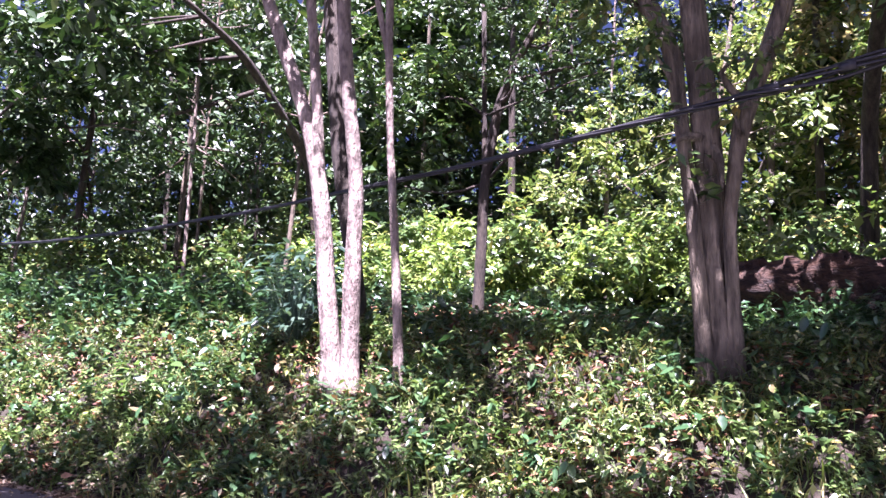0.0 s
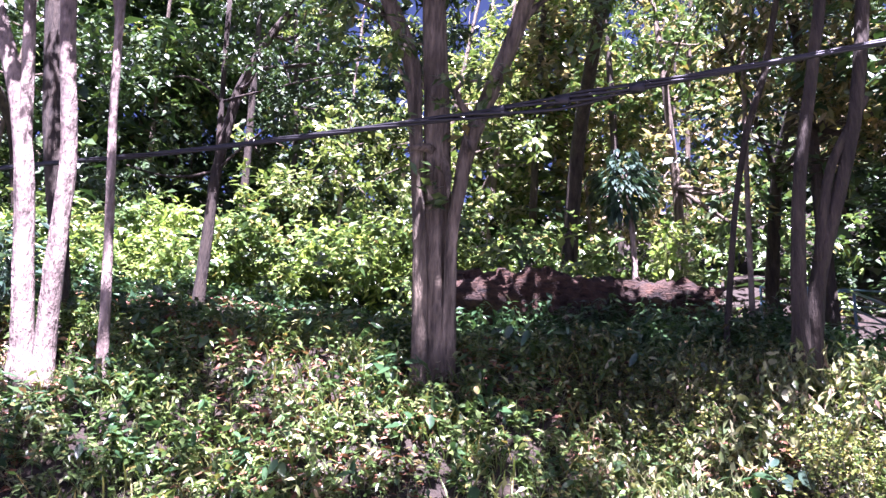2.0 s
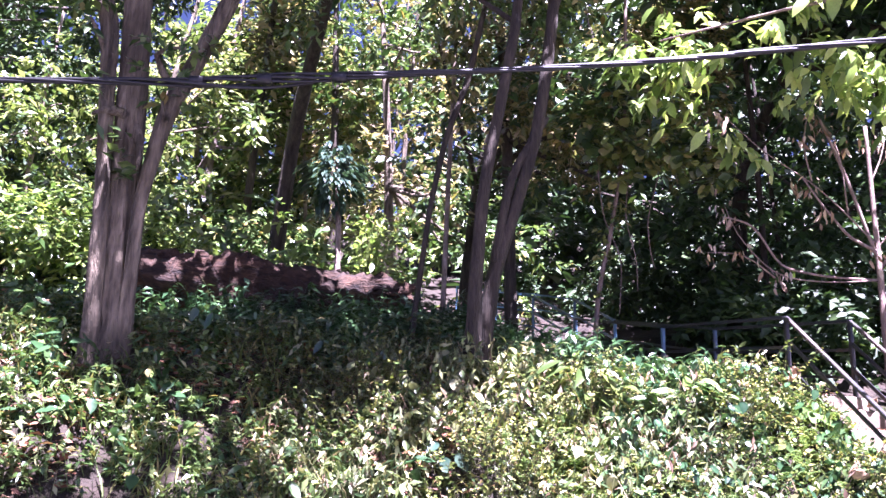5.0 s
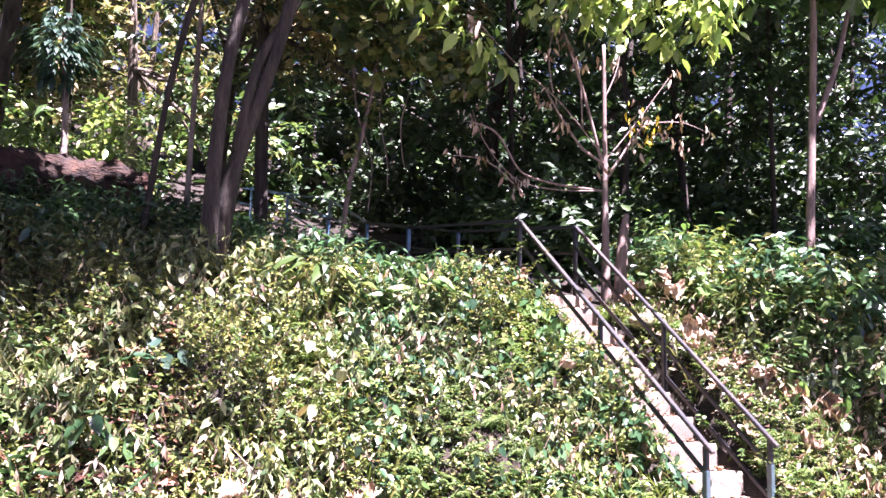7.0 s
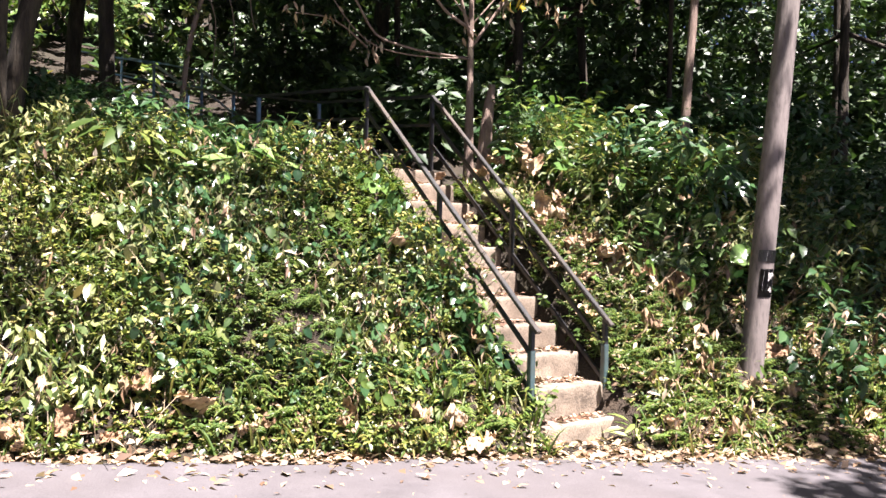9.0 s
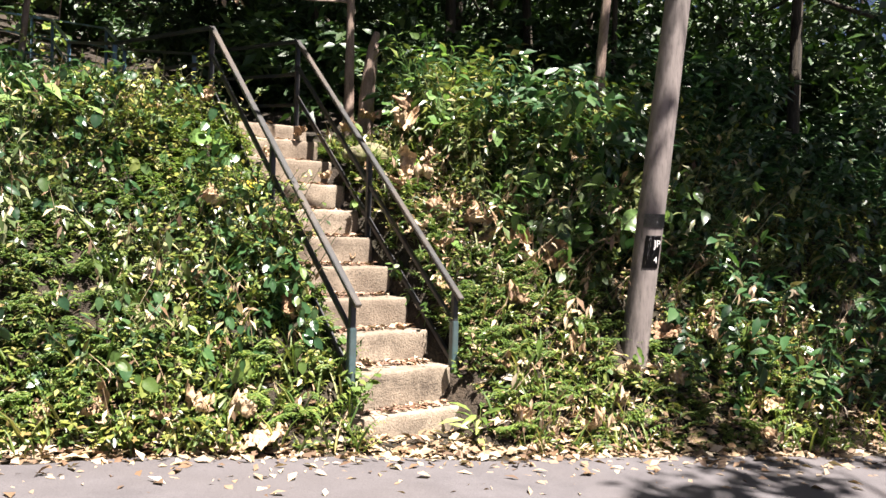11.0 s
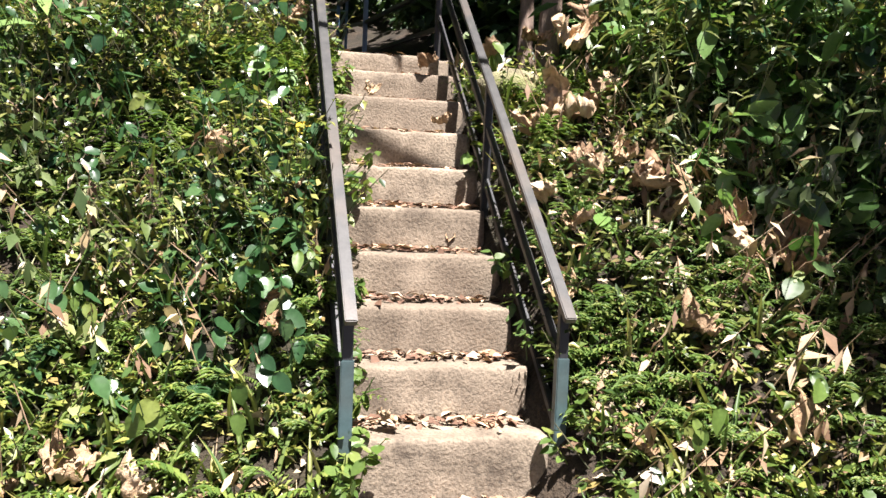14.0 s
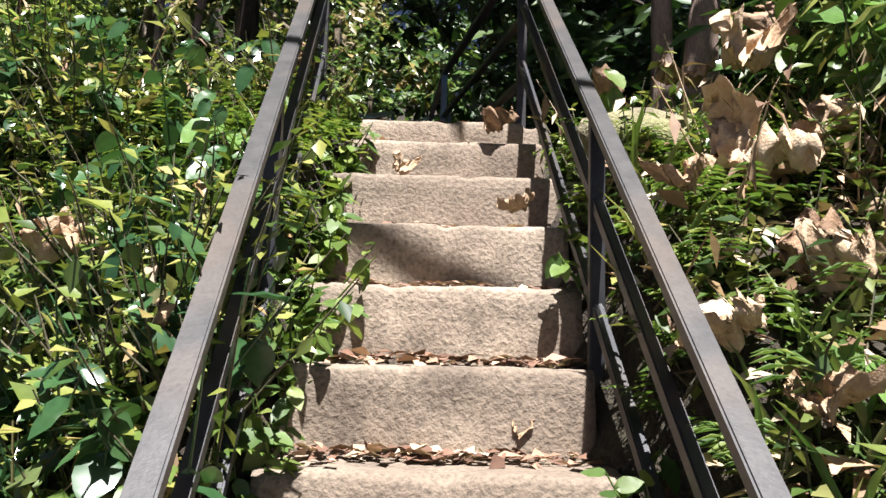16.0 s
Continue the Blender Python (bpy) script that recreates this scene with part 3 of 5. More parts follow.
def tree(name, stems, crowns, bark, leaf, label, count, length, seed, sides=10, flute=0.06, category="tree", blade=(SMALL, SMALL_T), width=1.0, limbs=True):
    """stems: polylines (x, y, z, radius); crowns: (x, y, z, radius)."""
    rng = np.random.default_rng(seed)
    o = stems[0][0]
    foot = (o[0], o[1], float(ground_z(o[0], o[1])) - 0.03)
    th = thing(name, foot, label, category)
    shift = Matrix.Translation((-foot[0], -foot[1], -foot[2]))
    for k, s in enumerate(stems):
        s = [tuple(p) for p in s]
        if k == 0 or s[0][2] < o[2] + 0.4:
            g = float(ground_z(s[0][0], s[0][1]))
            if g < s[0][2]:
                s = [(s[0][0], s[0][1], g - 0.12, s[0][3] * 1.35), (s[0][0], s[0][1], g + 0.12, s[0][3] * 1.12)] + s
        bm = tube_bm(s, sides, flute, rng, 0.03)
        bm.transform(shift)
        part("trunk" if k == 0 else "limb", bm, bark, th)
    if crowns and limbs:
        joints = [tuple(np.array(a) * (1 - f) + np.array(b) * f) for s in stems for a, b in zip(s[len(s) // 3:-1], s[len(s) // 3 + 1:]) for f in (0, .35, .7, 1)]
        for c in crowns:
            tip = min(joints, key=lambda p: (Vector(p[:3]) - Vector(c[:3])).length + 2.0 * max(0, p[2] - c[2] + .3))
            mid = (Vector(tip[:3]) * 0.5 + Vector(c[:3]) * 0.5) + Vector(rng.normal(0, .2, 3))
            bm = tube_bm([(*tip[:3], tip[3] * 0.6), (*mid, tip[3] * 0.4), (*c[:3], 0.012)], 5, 0, rng, 0.03, 2)
            bm.transform(shift)
            part("branch", bm, bark, th)
    if crowns:
        v, t = crown_arrays([c[:3] for c in crowns], [c[3] for c in crowns], count, length, rng, width, blade=blade)
        ob = new("crown", mesh_of("crown", v - np.array(foot), 3, t, leaf))
        ob.parent = th
    return th


def under_sun(crowns, g):
    """Crowns moved so that their shade at height g lies where it belongs under a high sun."""
    return [(x - 0.27 * (z - g), y + 0.21 * (z - g), z, r) for x, y, z, r in crowns]


def build_main_trees():
    tree("tree", [[(-3.3, 4.7, 2.28, .112), (-3.51, 4.7, 3.59, .103), (-3.65, 4.7, 4.42, .099), (-3.89, 4.7, 5.26, .089), (-4.21, 4.7, 6.02, .084), (-4.66, 4.7, 7.05, .078), (-5.0, 4.6, 8.3, .06)],
                  [(-3.65, 4.7, 4.35, .079), (-3.8, 4.7, 5.72, .062), (-3.98, 4.7, 6.9, .06), (-4.1, 4.6, 8.4, .045)],
                  [(-3.07, 4.68, 2.35, .098), (-3.11, 4.68, 3.56, .095), (-3.13, 4.7, 4.36, .084), (-3.35, 4.7, 5.65, .081), (-3.49, 4.7, 6.79, .078), (-3.4, 4.6, 8.4, .06)]],
         [(-5.2, 4.2, 8.9, 1.3), (-4, 3.9, 9.3, 1.3), (-3.0, 4.0, 9.1, 1.2), (-5.6, 5.2, 7.8, .8)], M_BARK, M_CROWN, "tall pale-barked tree with twisted twin trunks on the bank", 3600, .13, 21, 12, .09)
    tree("tree", [[(-3.73, 5.9, 3.0, .1), (-4.17, 5.9, 5.06, .129), (-4.5, 5.9, 7.66, .14), (-4.6, 6, 10, .09)]],
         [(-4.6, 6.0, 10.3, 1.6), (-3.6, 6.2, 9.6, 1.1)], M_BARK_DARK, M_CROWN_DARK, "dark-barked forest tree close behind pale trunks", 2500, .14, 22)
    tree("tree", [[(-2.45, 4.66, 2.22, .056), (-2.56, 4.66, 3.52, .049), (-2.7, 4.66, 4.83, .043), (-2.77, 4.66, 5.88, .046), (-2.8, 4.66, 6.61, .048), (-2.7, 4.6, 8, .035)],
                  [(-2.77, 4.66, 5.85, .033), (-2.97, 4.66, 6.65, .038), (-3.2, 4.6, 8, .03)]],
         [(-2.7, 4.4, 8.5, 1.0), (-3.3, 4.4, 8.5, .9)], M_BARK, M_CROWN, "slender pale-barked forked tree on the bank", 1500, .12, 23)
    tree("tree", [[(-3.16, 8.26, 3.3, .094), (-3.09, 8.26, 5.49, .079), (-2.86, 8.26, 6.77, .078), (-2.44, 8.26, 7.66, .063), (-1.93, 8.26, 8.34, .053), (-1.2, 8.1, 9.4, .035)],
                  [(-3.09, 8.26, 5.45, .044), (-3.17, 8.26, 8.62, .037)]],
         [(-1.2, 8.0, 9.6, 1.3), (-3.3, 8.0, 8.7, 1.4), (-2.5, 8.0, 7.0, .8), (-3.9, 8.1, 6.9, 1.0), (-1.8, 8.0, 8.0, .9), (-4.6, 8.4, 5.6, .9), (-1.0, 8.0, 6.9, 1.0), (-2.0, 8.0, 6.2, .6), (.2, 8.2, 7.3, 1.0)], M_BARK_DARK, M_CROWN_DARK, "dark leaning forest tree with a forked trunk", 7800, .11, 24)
    tree("tree", [[(0.7, 5.31, 2.5, .165), (0.64, 5.31, 3.44, .135), (0.62, 5.31, 4.61, .128), (0.58, 5.31, 5.55, .128), (0.54, 5.31, 6.21, .13), (.5, 5.2, 8, .11)],
                  [(0.55, 5.18, 2.5, .075), (0.5, 5.15, 3.72, .066), (0.4, 5.15, 4.91, .07), (0.34, 5.2, 5.55, .085), (0.12, 5.21, 6.17, .08), (-.5, 5.2, 7.4, .06)],
                  [(0.82, 5.2, 2.5, .07), (0.82, 5.2, 3.71, .06), (0.97, 5.25, 4.69, .082), (1.19, 5.31, 5.32, .079), (1.44, 5.31, 6.01, .08), (1.9, 5.2, 7.6, .06)]],
         # crowns from (2.6, 2.4) to (6.2, 4.4): unseen, added to shade the terrace
         [(-.8, 4.6, 7.9, 1.3), (.6, 4.3, 8.6, 1.5), (2.1, 4.5, 8.3, 1.4), (1.2, 4.9, 6.9, .6), (-.4, 5.0, 6.3, .6), (2.2, 5.4, 6.6, .7), (2.6, 2.4, 9.6, 1.3), (4.0, 2.2, 9.4, 1.3), (5.2, 3.2, 9.6, 1.3), (3.4, 3.9, 9.2, 1.4), (6.2, 4.4, 9.6, 1.3), (.8, 4.95, 4.0, .28), (.95, 4.95, 4.7, .32), (.35, 4.95, 4.5, .26), (1.1, 5.0, 5.3, .35), (.2, 5.0, 5.5, .35)], M_BARK_BROWN, M_CROWN, "thick fluted brown tree with three fused trunks on the bank", 11000, .15, 25, 18, 0.16)
    tree("tree", [[(4.06, 4.9, 2.5, .085), (4.08, 4.9, 3.3, .066), (4.15, 4.9, 4.22, .06), (4.35, 4.9, 5.3, .058), (4.48, 4.9, 6.06, .058), (4.6, 4.9, 8, .045)],
                  [(4.2, 5.0, 2.5, .085), (4.3, 5.0, 3.3, .072), (4.47, 5.0, 3.83, .066), (4.72, 5.0, 4.73, .066), (4.84, 5.0, 5.44, .068), (4.92, 5.0, 6.1, .066), (5.1, 5, 8, .05)],
                  [(4.3, 4.98, 3.4, .05), (4.37, 4.97, 3.9, .046), (4.46, 4.97, 4.33, .044), (4.64, 4.98, 4.68, .04), (4.86, 5.0, 5.05, .036)]],
         [(4.4, 4.5, 8.3, 1.2), (5.4, 4.6, 8.2, 1.3), (5.3, 5.2, 6.6, .8), (3.7, 5.4, 6.9, .7)], M_BARK_DARK, M_CROWN, "twin-stemmed dark brown leaning tree by the railing", 3200, .13, 26, 12, 0.1)
    tree("tree", [[(3.7, 6.2, 2.7, .034), (3.87, 6.2, 4.28, .033), (4.04, 6.2, 5.2, .038), (4.28, 6.2, 5.88, .04), (4.51, 6.2, 7.12, .036)]], [(4.6, 6.0, 7.5, 1.0)], M_BARK_DARK, M_CROWN, "thin dark leaning sapling in the undergrowth", 900, .12, 27, 8)
    tree("tree", [[(4.74, 9.1, 3.4, .042), (4.76, 9.1, 4.9, .04), (4.79, 9.1, 6.6, .036), (4.83, 9.1, 8.4, .034)]], [(4.9, 9.0, 8.9, 1.0)], M_BARK, M_CROWN, "thin white-stemmed sapling standing straight", 900, .12, 28, 8)
    tree("tree", [[(11.21, 3.8, 3.0, .055), (11.36, 3.8, 4.69, .047), (11.45, 3.8, 5.77, .044), (11.47, 3.8, 6.6, .04)], [(11.4, 3.8, 4.55, .036), (11.9, 3.8, 5.4, .034), (12.34, 3.8, 6.6, .03)]],
         [(11.4, 3.6, 7.0, .9), (12.5, 3.7, 6.9, .8)], M_STEM, M_BRIGHT, "slender forked sapling with broad bright leaves above the bank", 260, .3, 29, 8, blade=(BROAD, BROAD_T))
    tree("sapling", [[(8.67, 4.7, 2.4, .055), (8.66, 4.7, 3.83, .031), (8.65, 4.7, 5.31, .022)], [(8.64, 4.7, 3.83, .02), (8.31, 4.7, 3.95, .017), (7.93, 4.6, 4.23, .013), (7.68, 4.6, 4.56, .01)],
                     [(8.64, 4.7, 3.76, .02), (8.35, 4.7, 4.62, .02), (8.05, 4.7, 5.32, .015)], [(8.67, 4.7, 3.62, .017), (9.02, 4.7, 4.09, .014), (9.36, 4.7, 4.47, .012)],
                     [(8.68, 4.72, 3.5, .017), (8.05, 4.8, 3.51, .013), (7.56, 4.9, 3.59, .013), (7.24, 4.9, 4.07, .013), (6.86, 4.9, 4.11, .009)], [(8.8, 4.6, 2.2, .085), (8.82, 4.6, 2.7, .075), (8.86, 4.6, 3.0, .06), (8.9, 4.6, 3.22, .035)]],
         [], M_STEM, M_DRY, "nearly bare sapling with thin pinkish branches beside the stairs", 0, .1, 30, 7, 0.03, "sapling")


build_main_trees()


# overhanging boughs of broad bright leaves above the stairs, and withered leaves on the bare sapling
def boughs():
    rng = np.random.default_rng(44)
    v = crown_arrays([(6.32, 4.25, 5.73), (7.02, 3.85, 5.63), (7.82, 3.75, 5.53), (8.72, 3.65, 5.53), (9.62, 3.55, 5.88), (8.02, 3.65, 5.18), (8.62, 3.65, 5.13), (9.42, 3.55, 5.58), (6.57, 4.75, 5.53), (6.02, 4.75, 5.88), (6.72, 4.75, 4.98), (5.62, 4.75, 5.63), (8.22, 3.65, 6.13), (7.32, 3.65, 6.13)], [.4, .5, .5, .5, .5, .3, .3, .4, .5, .5, .3, .3, .5, .5], 1350, .21, rng, .95, .5, (BLADE, BLADE_T), .8)
    th = tree("tree", [[(19.0, 3.0, 0.4, .2), (18.6, 3.0, 4.5, .17), (16.5, 3.0, 7.2, .1), (13.0, 3.1, 7.3, .06), (9.8, 3.2, 6.5, .035), (7.6, 3.3, 6.1, .02), (5.8, 4.2, 5.7, .01)]],
              # high dark crowns out of view, added to shade the right road and bank
              under_sun([(16.9, 1.4, 9.5, 1.7), (15.8, 2.6, 9.2, 1.6), (16.0, -.4, 9.8, 1.6), (17.6, .2, 9.6, 1.8), (18, 2.6, 9.5, 1.8), (15.2, -2.2, 9.7, 1.3), (16.8, -2, 9.7, 1.4), (15.3, -3.3, 9.8, 1.1), (17.2, -4, 9.8, 1.4), (18.9, -3.5, 9.8, 1.5)], 0.5), M_STEM, M_CROWN_DARK, "overhanging tree with large bright green sunlit leaves", 8500, .36, 45, 8, blade=(FLAKE, FLAKE_T))
    # pale lime leaf here puts the sun's highlights into the bough's colour
    ob = new("leafy_bough", mesh_of("leafy_bough", v[0] - np.array(th.location), 3, v[1], M_LIME))
    ob.parent = th
    tagged(ob, "broad bright green leaves", kind="stuff")


boughs()


def withered():
    """Dead leaves still hanging on the bare sapling."""
    rng = np.random.default_rng(46)
    tips = [(9.36, 4.7, 4.42), (7.66, 4.6, 4.5), (7.95, 4.6, 4.2), (8.64, 4.7, 3.78), (8.05, 4.7, 5.2), (7.6, 4.9, 3.55), (6.9, 4.9, 4.1), (9.1, 4.65, 4.1), (8.65, 4.7, 5.1)]
    th = [o for o in scene.objects if o.name.startswith("sapling")][0]
    at0 = Vector(th.location)
    twigs = [[(8.65, 4.7, 3.9), (8.3, 4.68, 4.2), (7.8, 4.6, 4.52), (7.2, 4.55, 4.75), (6.7, 4.5, 5.1)], [(8.64, 4.7, 3.5), (8.2, 4.8, 3.45), (7.44, 4.85, 3.46), (6.95, 4.9, 4.0), (6.9, 4.9, 4.25)], [(8.3, 4.68, 4.2), (8.28, 4.7, 5.05), (8.05, 4.75, 5.4)],
             [(8.65, 4.7, 3.85), (9.1, 4.66, 4.35), (9.68, 4.6, 5.1)], [(9.12, 4.66, 4.36), (9.86, 4.6, 4.55), (10.3, 4.6, 4.45)], [(7.44, 4.85, 3.46), (7.04, 4.8, 3.7), (6.6, 4.8, 3.66)], [(8.64, 4.7, 4.6), (8.95, 4.75, 5.1), (9.05, 4.8, 5.7)], [(7.8, 4.6, 4.52), (7.7, 4.6, 5.0), (7.9, 4.6, 5.5)]]
    for tw in twigs:
        bm = tube_bm([(*(Vector(p) - at0), .011 - .007 * i / (len(tw) - 1)) for i, p in enumerate(tw)], 5, 0, rng, .02, 3)
        part("twig", bm, M_STEM, th)
        tips += [tw[-1], tw[len(tw) // 2]]
    tips += [(9.5, 4.6, 4.35), (9.75, 4.6, 4.2), (9.2, 4.65, 4.55)]
    for k, c in enumerate(tips):
        n = 9 if k else 26
        at = np.array(c) + rng.normal(0, .07 if k else .13, (n, 3))
        v, t = leaf_arrays(at, np.stack([rng.normal(0, .4, n), rng.normal(0, .4, n), -np.ones(n)], 1), rng.normal(0, 1, (n, 3)), rng.uniform(.06, .16, n), np.full(n, .8))
        ob = new("withered_spray", mesh_of("withered_spray", v - np.array(th.location), 3, t, M_YELLOW if not k else M_LITTER))
        ob.parent = th
        tagged(ob, "withered yellow leaves" if not k else "withered brown leaves", kind="stuff")


withered()


def forest():
    """The wood behind: trees on the terrace and up the hill."""
    rng = np.random.default_rng(77)
    kinds = [(M_BARK_DARK, M_CROWN_DARK, "dark forest tree in the dense wood"), (M_BARK_BROWN, M_CROWN, "leafy forest tree on the wooded hill"), (M_BARK, M_CROWN, "thin pale-trunked forest tree in the wood")]
    placed = []
    tries = 0
    extra = [(15, 12), (17.5, 14), (20, 16), (22, 19), (18, 11), (25, 22), (13.5, 15), (16, 4.5), (18.5, 6), (21, 4), (23, 7.5), (25, 3.5), (27, 6.5), (30, 4), (33, 7), (20, 9), (28, 10), (36, 5), (15, 7.2), (12.6, 8.6), (10.6, 9.4), (-1.0, 16.5), (1.5, 17.5), (3.6, 15.6), (-3.5, 17), (5.4, 17.5), (0.2, 20.5), (2.8, 21), (-2.2, 21.5), (-5.6, 15.8), (4.6, 13.2), (-6.6, 13.0), (2.4, 24), (-.6, 25), (5.8, 22)]
    while len(placed) < 122 and tries < 6000:
        tries += 1
        x, y = (rng.uniform(-30, 26), rng.uniform(8.5, 34)) if len(placed) > 44 else (rng.uniform(9.6, 24), rng.uniform(7.5, 16)) if len(placed) % 2 else (rng.uniform(-26, -7), rng.uniform(9, 18))
        if extra:
            x, y = extra.pop()
        if abs(x - path_middle(y)) < 1.0 and y < 15:
            continue
        if -8.5 < x < 2.2 and 9.0 < y < 15.5:      # the sunny clearing
            continue
        if any((x - a) ** 2 + (y - b) ** 2 < 2.9 for a, b in placed):
            continue
        placed.append((x, y))
        g = float(ground_z(x, y))
        far = y > 17
        h = rng.uniform(8, 13) if not far else rng.uniform(10, 16)
        r = rng.uniform(.035, .1)
        lx, ly = rng.normal(0, .5, 2)
        stem = [(x, y, g, r * 1.2), (x + lx * .3, y + ly * .2, g + h * .35, r), (x + lx, y + ly * .5, g + h * .75, r * .7), (x + lx * 1.5, y + ly, g + h, r * .3)]
        n = rng.integers(8, 13)
        cr = []
        for k in range(n):
            f = rng.uniform(.16, 1.05)
            a = rng.uniform(0, 6.283)
            rad = rng.uniform(.9, 1.8) * (1.25 - .4 * f)
            cr.append((x + lx * f * 1.4 + math.cos(a) * rad * 1.1, y + ly * f + math.sin(a) * rad * 1.1, g + h * f, rad))
        # leaf colour imitates the light: dark copies in shaded parts, pale in sunny ones
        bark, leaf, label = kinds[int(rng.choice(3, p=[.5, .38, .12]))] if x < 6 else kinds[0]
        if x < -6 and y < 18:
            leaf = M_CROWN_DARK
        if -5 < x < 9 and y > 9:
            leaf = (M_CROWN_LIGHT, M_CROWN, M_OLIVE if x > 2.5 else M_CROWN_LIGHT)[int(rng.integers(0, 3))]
        tree("tree", [stem], cr, bark, leaf, label, 3000 if not far else 2400, (.19 if not far else .32) * rng.uniform(.85, 1.2), 100 + len(placed), 7, .04, blade=(FLAKE, FLAKE_T))


forest()


def shade_trees():
    """Trees across the road, behind the walker, that dapple the bank."""
    spec = [((7.5, -9.0), [(4.8, -3.6, 13.0, 1.7), (3.2, -3.9, 13.2, 1.5), (6.2, -4.3, 13.8, 1.3), (5.6, -5.4, 14.5, 1.8), (6.8, -2.6, 12.0, 1.0), (5.7, -2.4, 12.0, 1.0)]),
            ((-4.5, -9.2), [(-.9, -3.9, 12.2, 1.0), (-1.6, -3.4, 12.2, .9), (-.3, -3.6, 12.2, .7), (-2.4, -4.5, 12.4, 1.0), (-3.6, -4.4, 12.4, .8)]),
            ((19.5, -7.0), [(12.0, -5.7, 9.7, .8), (13.2, -5.4, 9.7, .9), (13.9, -6.3, 9.8, .9), (11.2, -6.3, 9.7, .5), (13.6, -2.6, 9.8, .8), (13.7, -1.2, 9.6, .7), (14.2, -3.6, 10.2, 1.0), (15.2, -4.2, 10.4, 1.0), (14.4, -2.0, 9.9, .8)]),
            ((2.0, -9.5), [(0.2, -2.6, 12.2, 1.1), (1.2, -4.4, 13.4, 1.5), (-1.2, -5.0, 13.0, 1.5)]),
            ((14.5, -7.5), [(15.3, -6.2, 10.5, 1.1), (14.8, -7.2, 11.5, 1.2), (16.6, -6.4, 11.2, 1.3)])]
    for k, ((x, y), cr) in enumerate(spec):
        g = float(ground_z(x, y))
        cr = under_sun(cr, 1.5) + ([(10.3, -.72, 8.6, .5)] if k == 4 else [])      # the last one shades the pole
        w = .22
        tree("tree", [[(x, y, g, w), (x - .2, y + .5, 5, w * .9), (x - .6, y + 1.6, 9, w * .6), (cr[0][0], cr[0][1] - .6, cr[0][2] - 1, w * .3)]], cr, M_BARK_BROWN, M_CROWN, "tall roadside tree across the road", (1650, 2000, 1500, 1700, 2400)[k], .24, 300 + k)


shade_trees()


def canopies():
    """High leafy roofs, mostly out of view, added to keep the terrace and the walkway dark."""
    # crown positions are chosen as sun blockers over the parts to be dark
    left = [(6.2, .6, 9.6, 1.0), (4.2, .5, 9.4, 1.3), (.8, 1.0, 9.8, 1.2), (5.4, 1.2, 9.6, 1.2), (3.4, 2.4, 9.2, 1.4), (6.2, 2.6, 9.6, 1.3), (1.6, 2.6, 9.4, 1.4), (4.8, 3.6, 10, 1.4), (-.6, 2.4, 9.8, 1.2), (7.4, 4.2, 9.8, 1.3), (2.2, 4.6, 9.8, 1.4), (3.3, 6.6, 9.8, 1.3), (4.2, 7.4, 9.8, 1.1), (2.2, 8.0, 10, 1.2)]
    right = [(x + .5 * math.sin(3 * x), y, 9.6 + .4 * math.sin(x + y), 1.45) for x in (10.4, 12.4, 14.6, 17) for y in (3.4, 5.4, 7.6)] + [(9.5, 1.6, 9.6, .85), (9.7, 2.7, 9.7, 1.1), (8.6, 3.2, 9.6, 1.1)]
    tree("tree", [[(2.2, 11.4, 4.2, .16), (2.4, 11.0, 7.0, .13), (2.8, 8.5, 9.2, .1), (3.0, 5.5, 9.9, .07)]], under_sun(left, 3.0), M_BARK_DARK, M_CROWN_DARK, "added tree whose high canopy shades the terrace", 7600, .34, 501, 8, .05, blade=(FLAKE, FLAKE_T))
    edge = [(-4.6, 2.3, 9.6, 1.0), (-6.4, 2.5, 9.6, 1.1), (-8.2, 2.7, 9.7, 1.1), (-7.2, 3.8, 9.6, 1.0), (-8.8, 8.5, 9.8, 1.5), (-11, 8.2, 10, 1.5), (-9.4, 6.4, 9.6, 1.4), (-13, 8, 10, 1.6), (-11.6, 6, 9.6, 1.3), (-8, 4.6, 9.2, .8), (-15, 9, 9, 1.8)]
    tree("tree", [[(-8.4, 11.8, 4.4, .15), (-8.5, 11.0, 7.4, .12), (-8.8, 9, 9.0, .09), (-9, 7.4, 9.5, .05)]], under_sun(edge, 3.0), M_BARK_DARK, M_CROWN_DARK, "added tree whose high canopy shades the edge of the wood", 6500, .32, 503, 8, .05, blade=(FLAKE, FLAKE_T))
    tree("tree", [[(11.2, 11.2, 4.6, .17), (11.2, 10.8, 7.2, .14), (11.4, 8.8, 9.2, .11), (11.6, 6.0, 9.9, .08)]], under_sun(right, 4.0), M_BARK_DARK, M_CROWN_DARK, "added tree whose high canopy shades the walkway", 11000, .36, 502, 8, .05, blade=(FLAKE, FLAKE_T))


canopies()


def olive_tree():
    """Sunlit brownish-green foliage that hangs above the dark hollow behind the walkway."""
    rng = np.random.default_rng(520)
    cr = [(4.3 + 5.2 * rng.uniform(), 7.7 + 2.4 * rng.uniform(), 6.2 + 3.0 * rng.uniform(), rng.uniform(.5, .95)) for _ in range(26)]
    tree("tree", [[(5.9, 12.2, 4.4, .13), (6.0, 11.8, 6.6, .11), (6.3, 10.8, 8.4, .08), (6.8, 9.8, 9.6, .04)], [(6.0, 11.7, 6.4, .06), (5.2, 10.6, 7.6, .045), (4.6, 9.6, 8.4, .03)]],
         cr, M_BARK_DARK, M_OLIVE, "forest tree with sunlit olive-brown foliage over the walkway", 11500, .17, 521, 9, .05)


olive_tree()


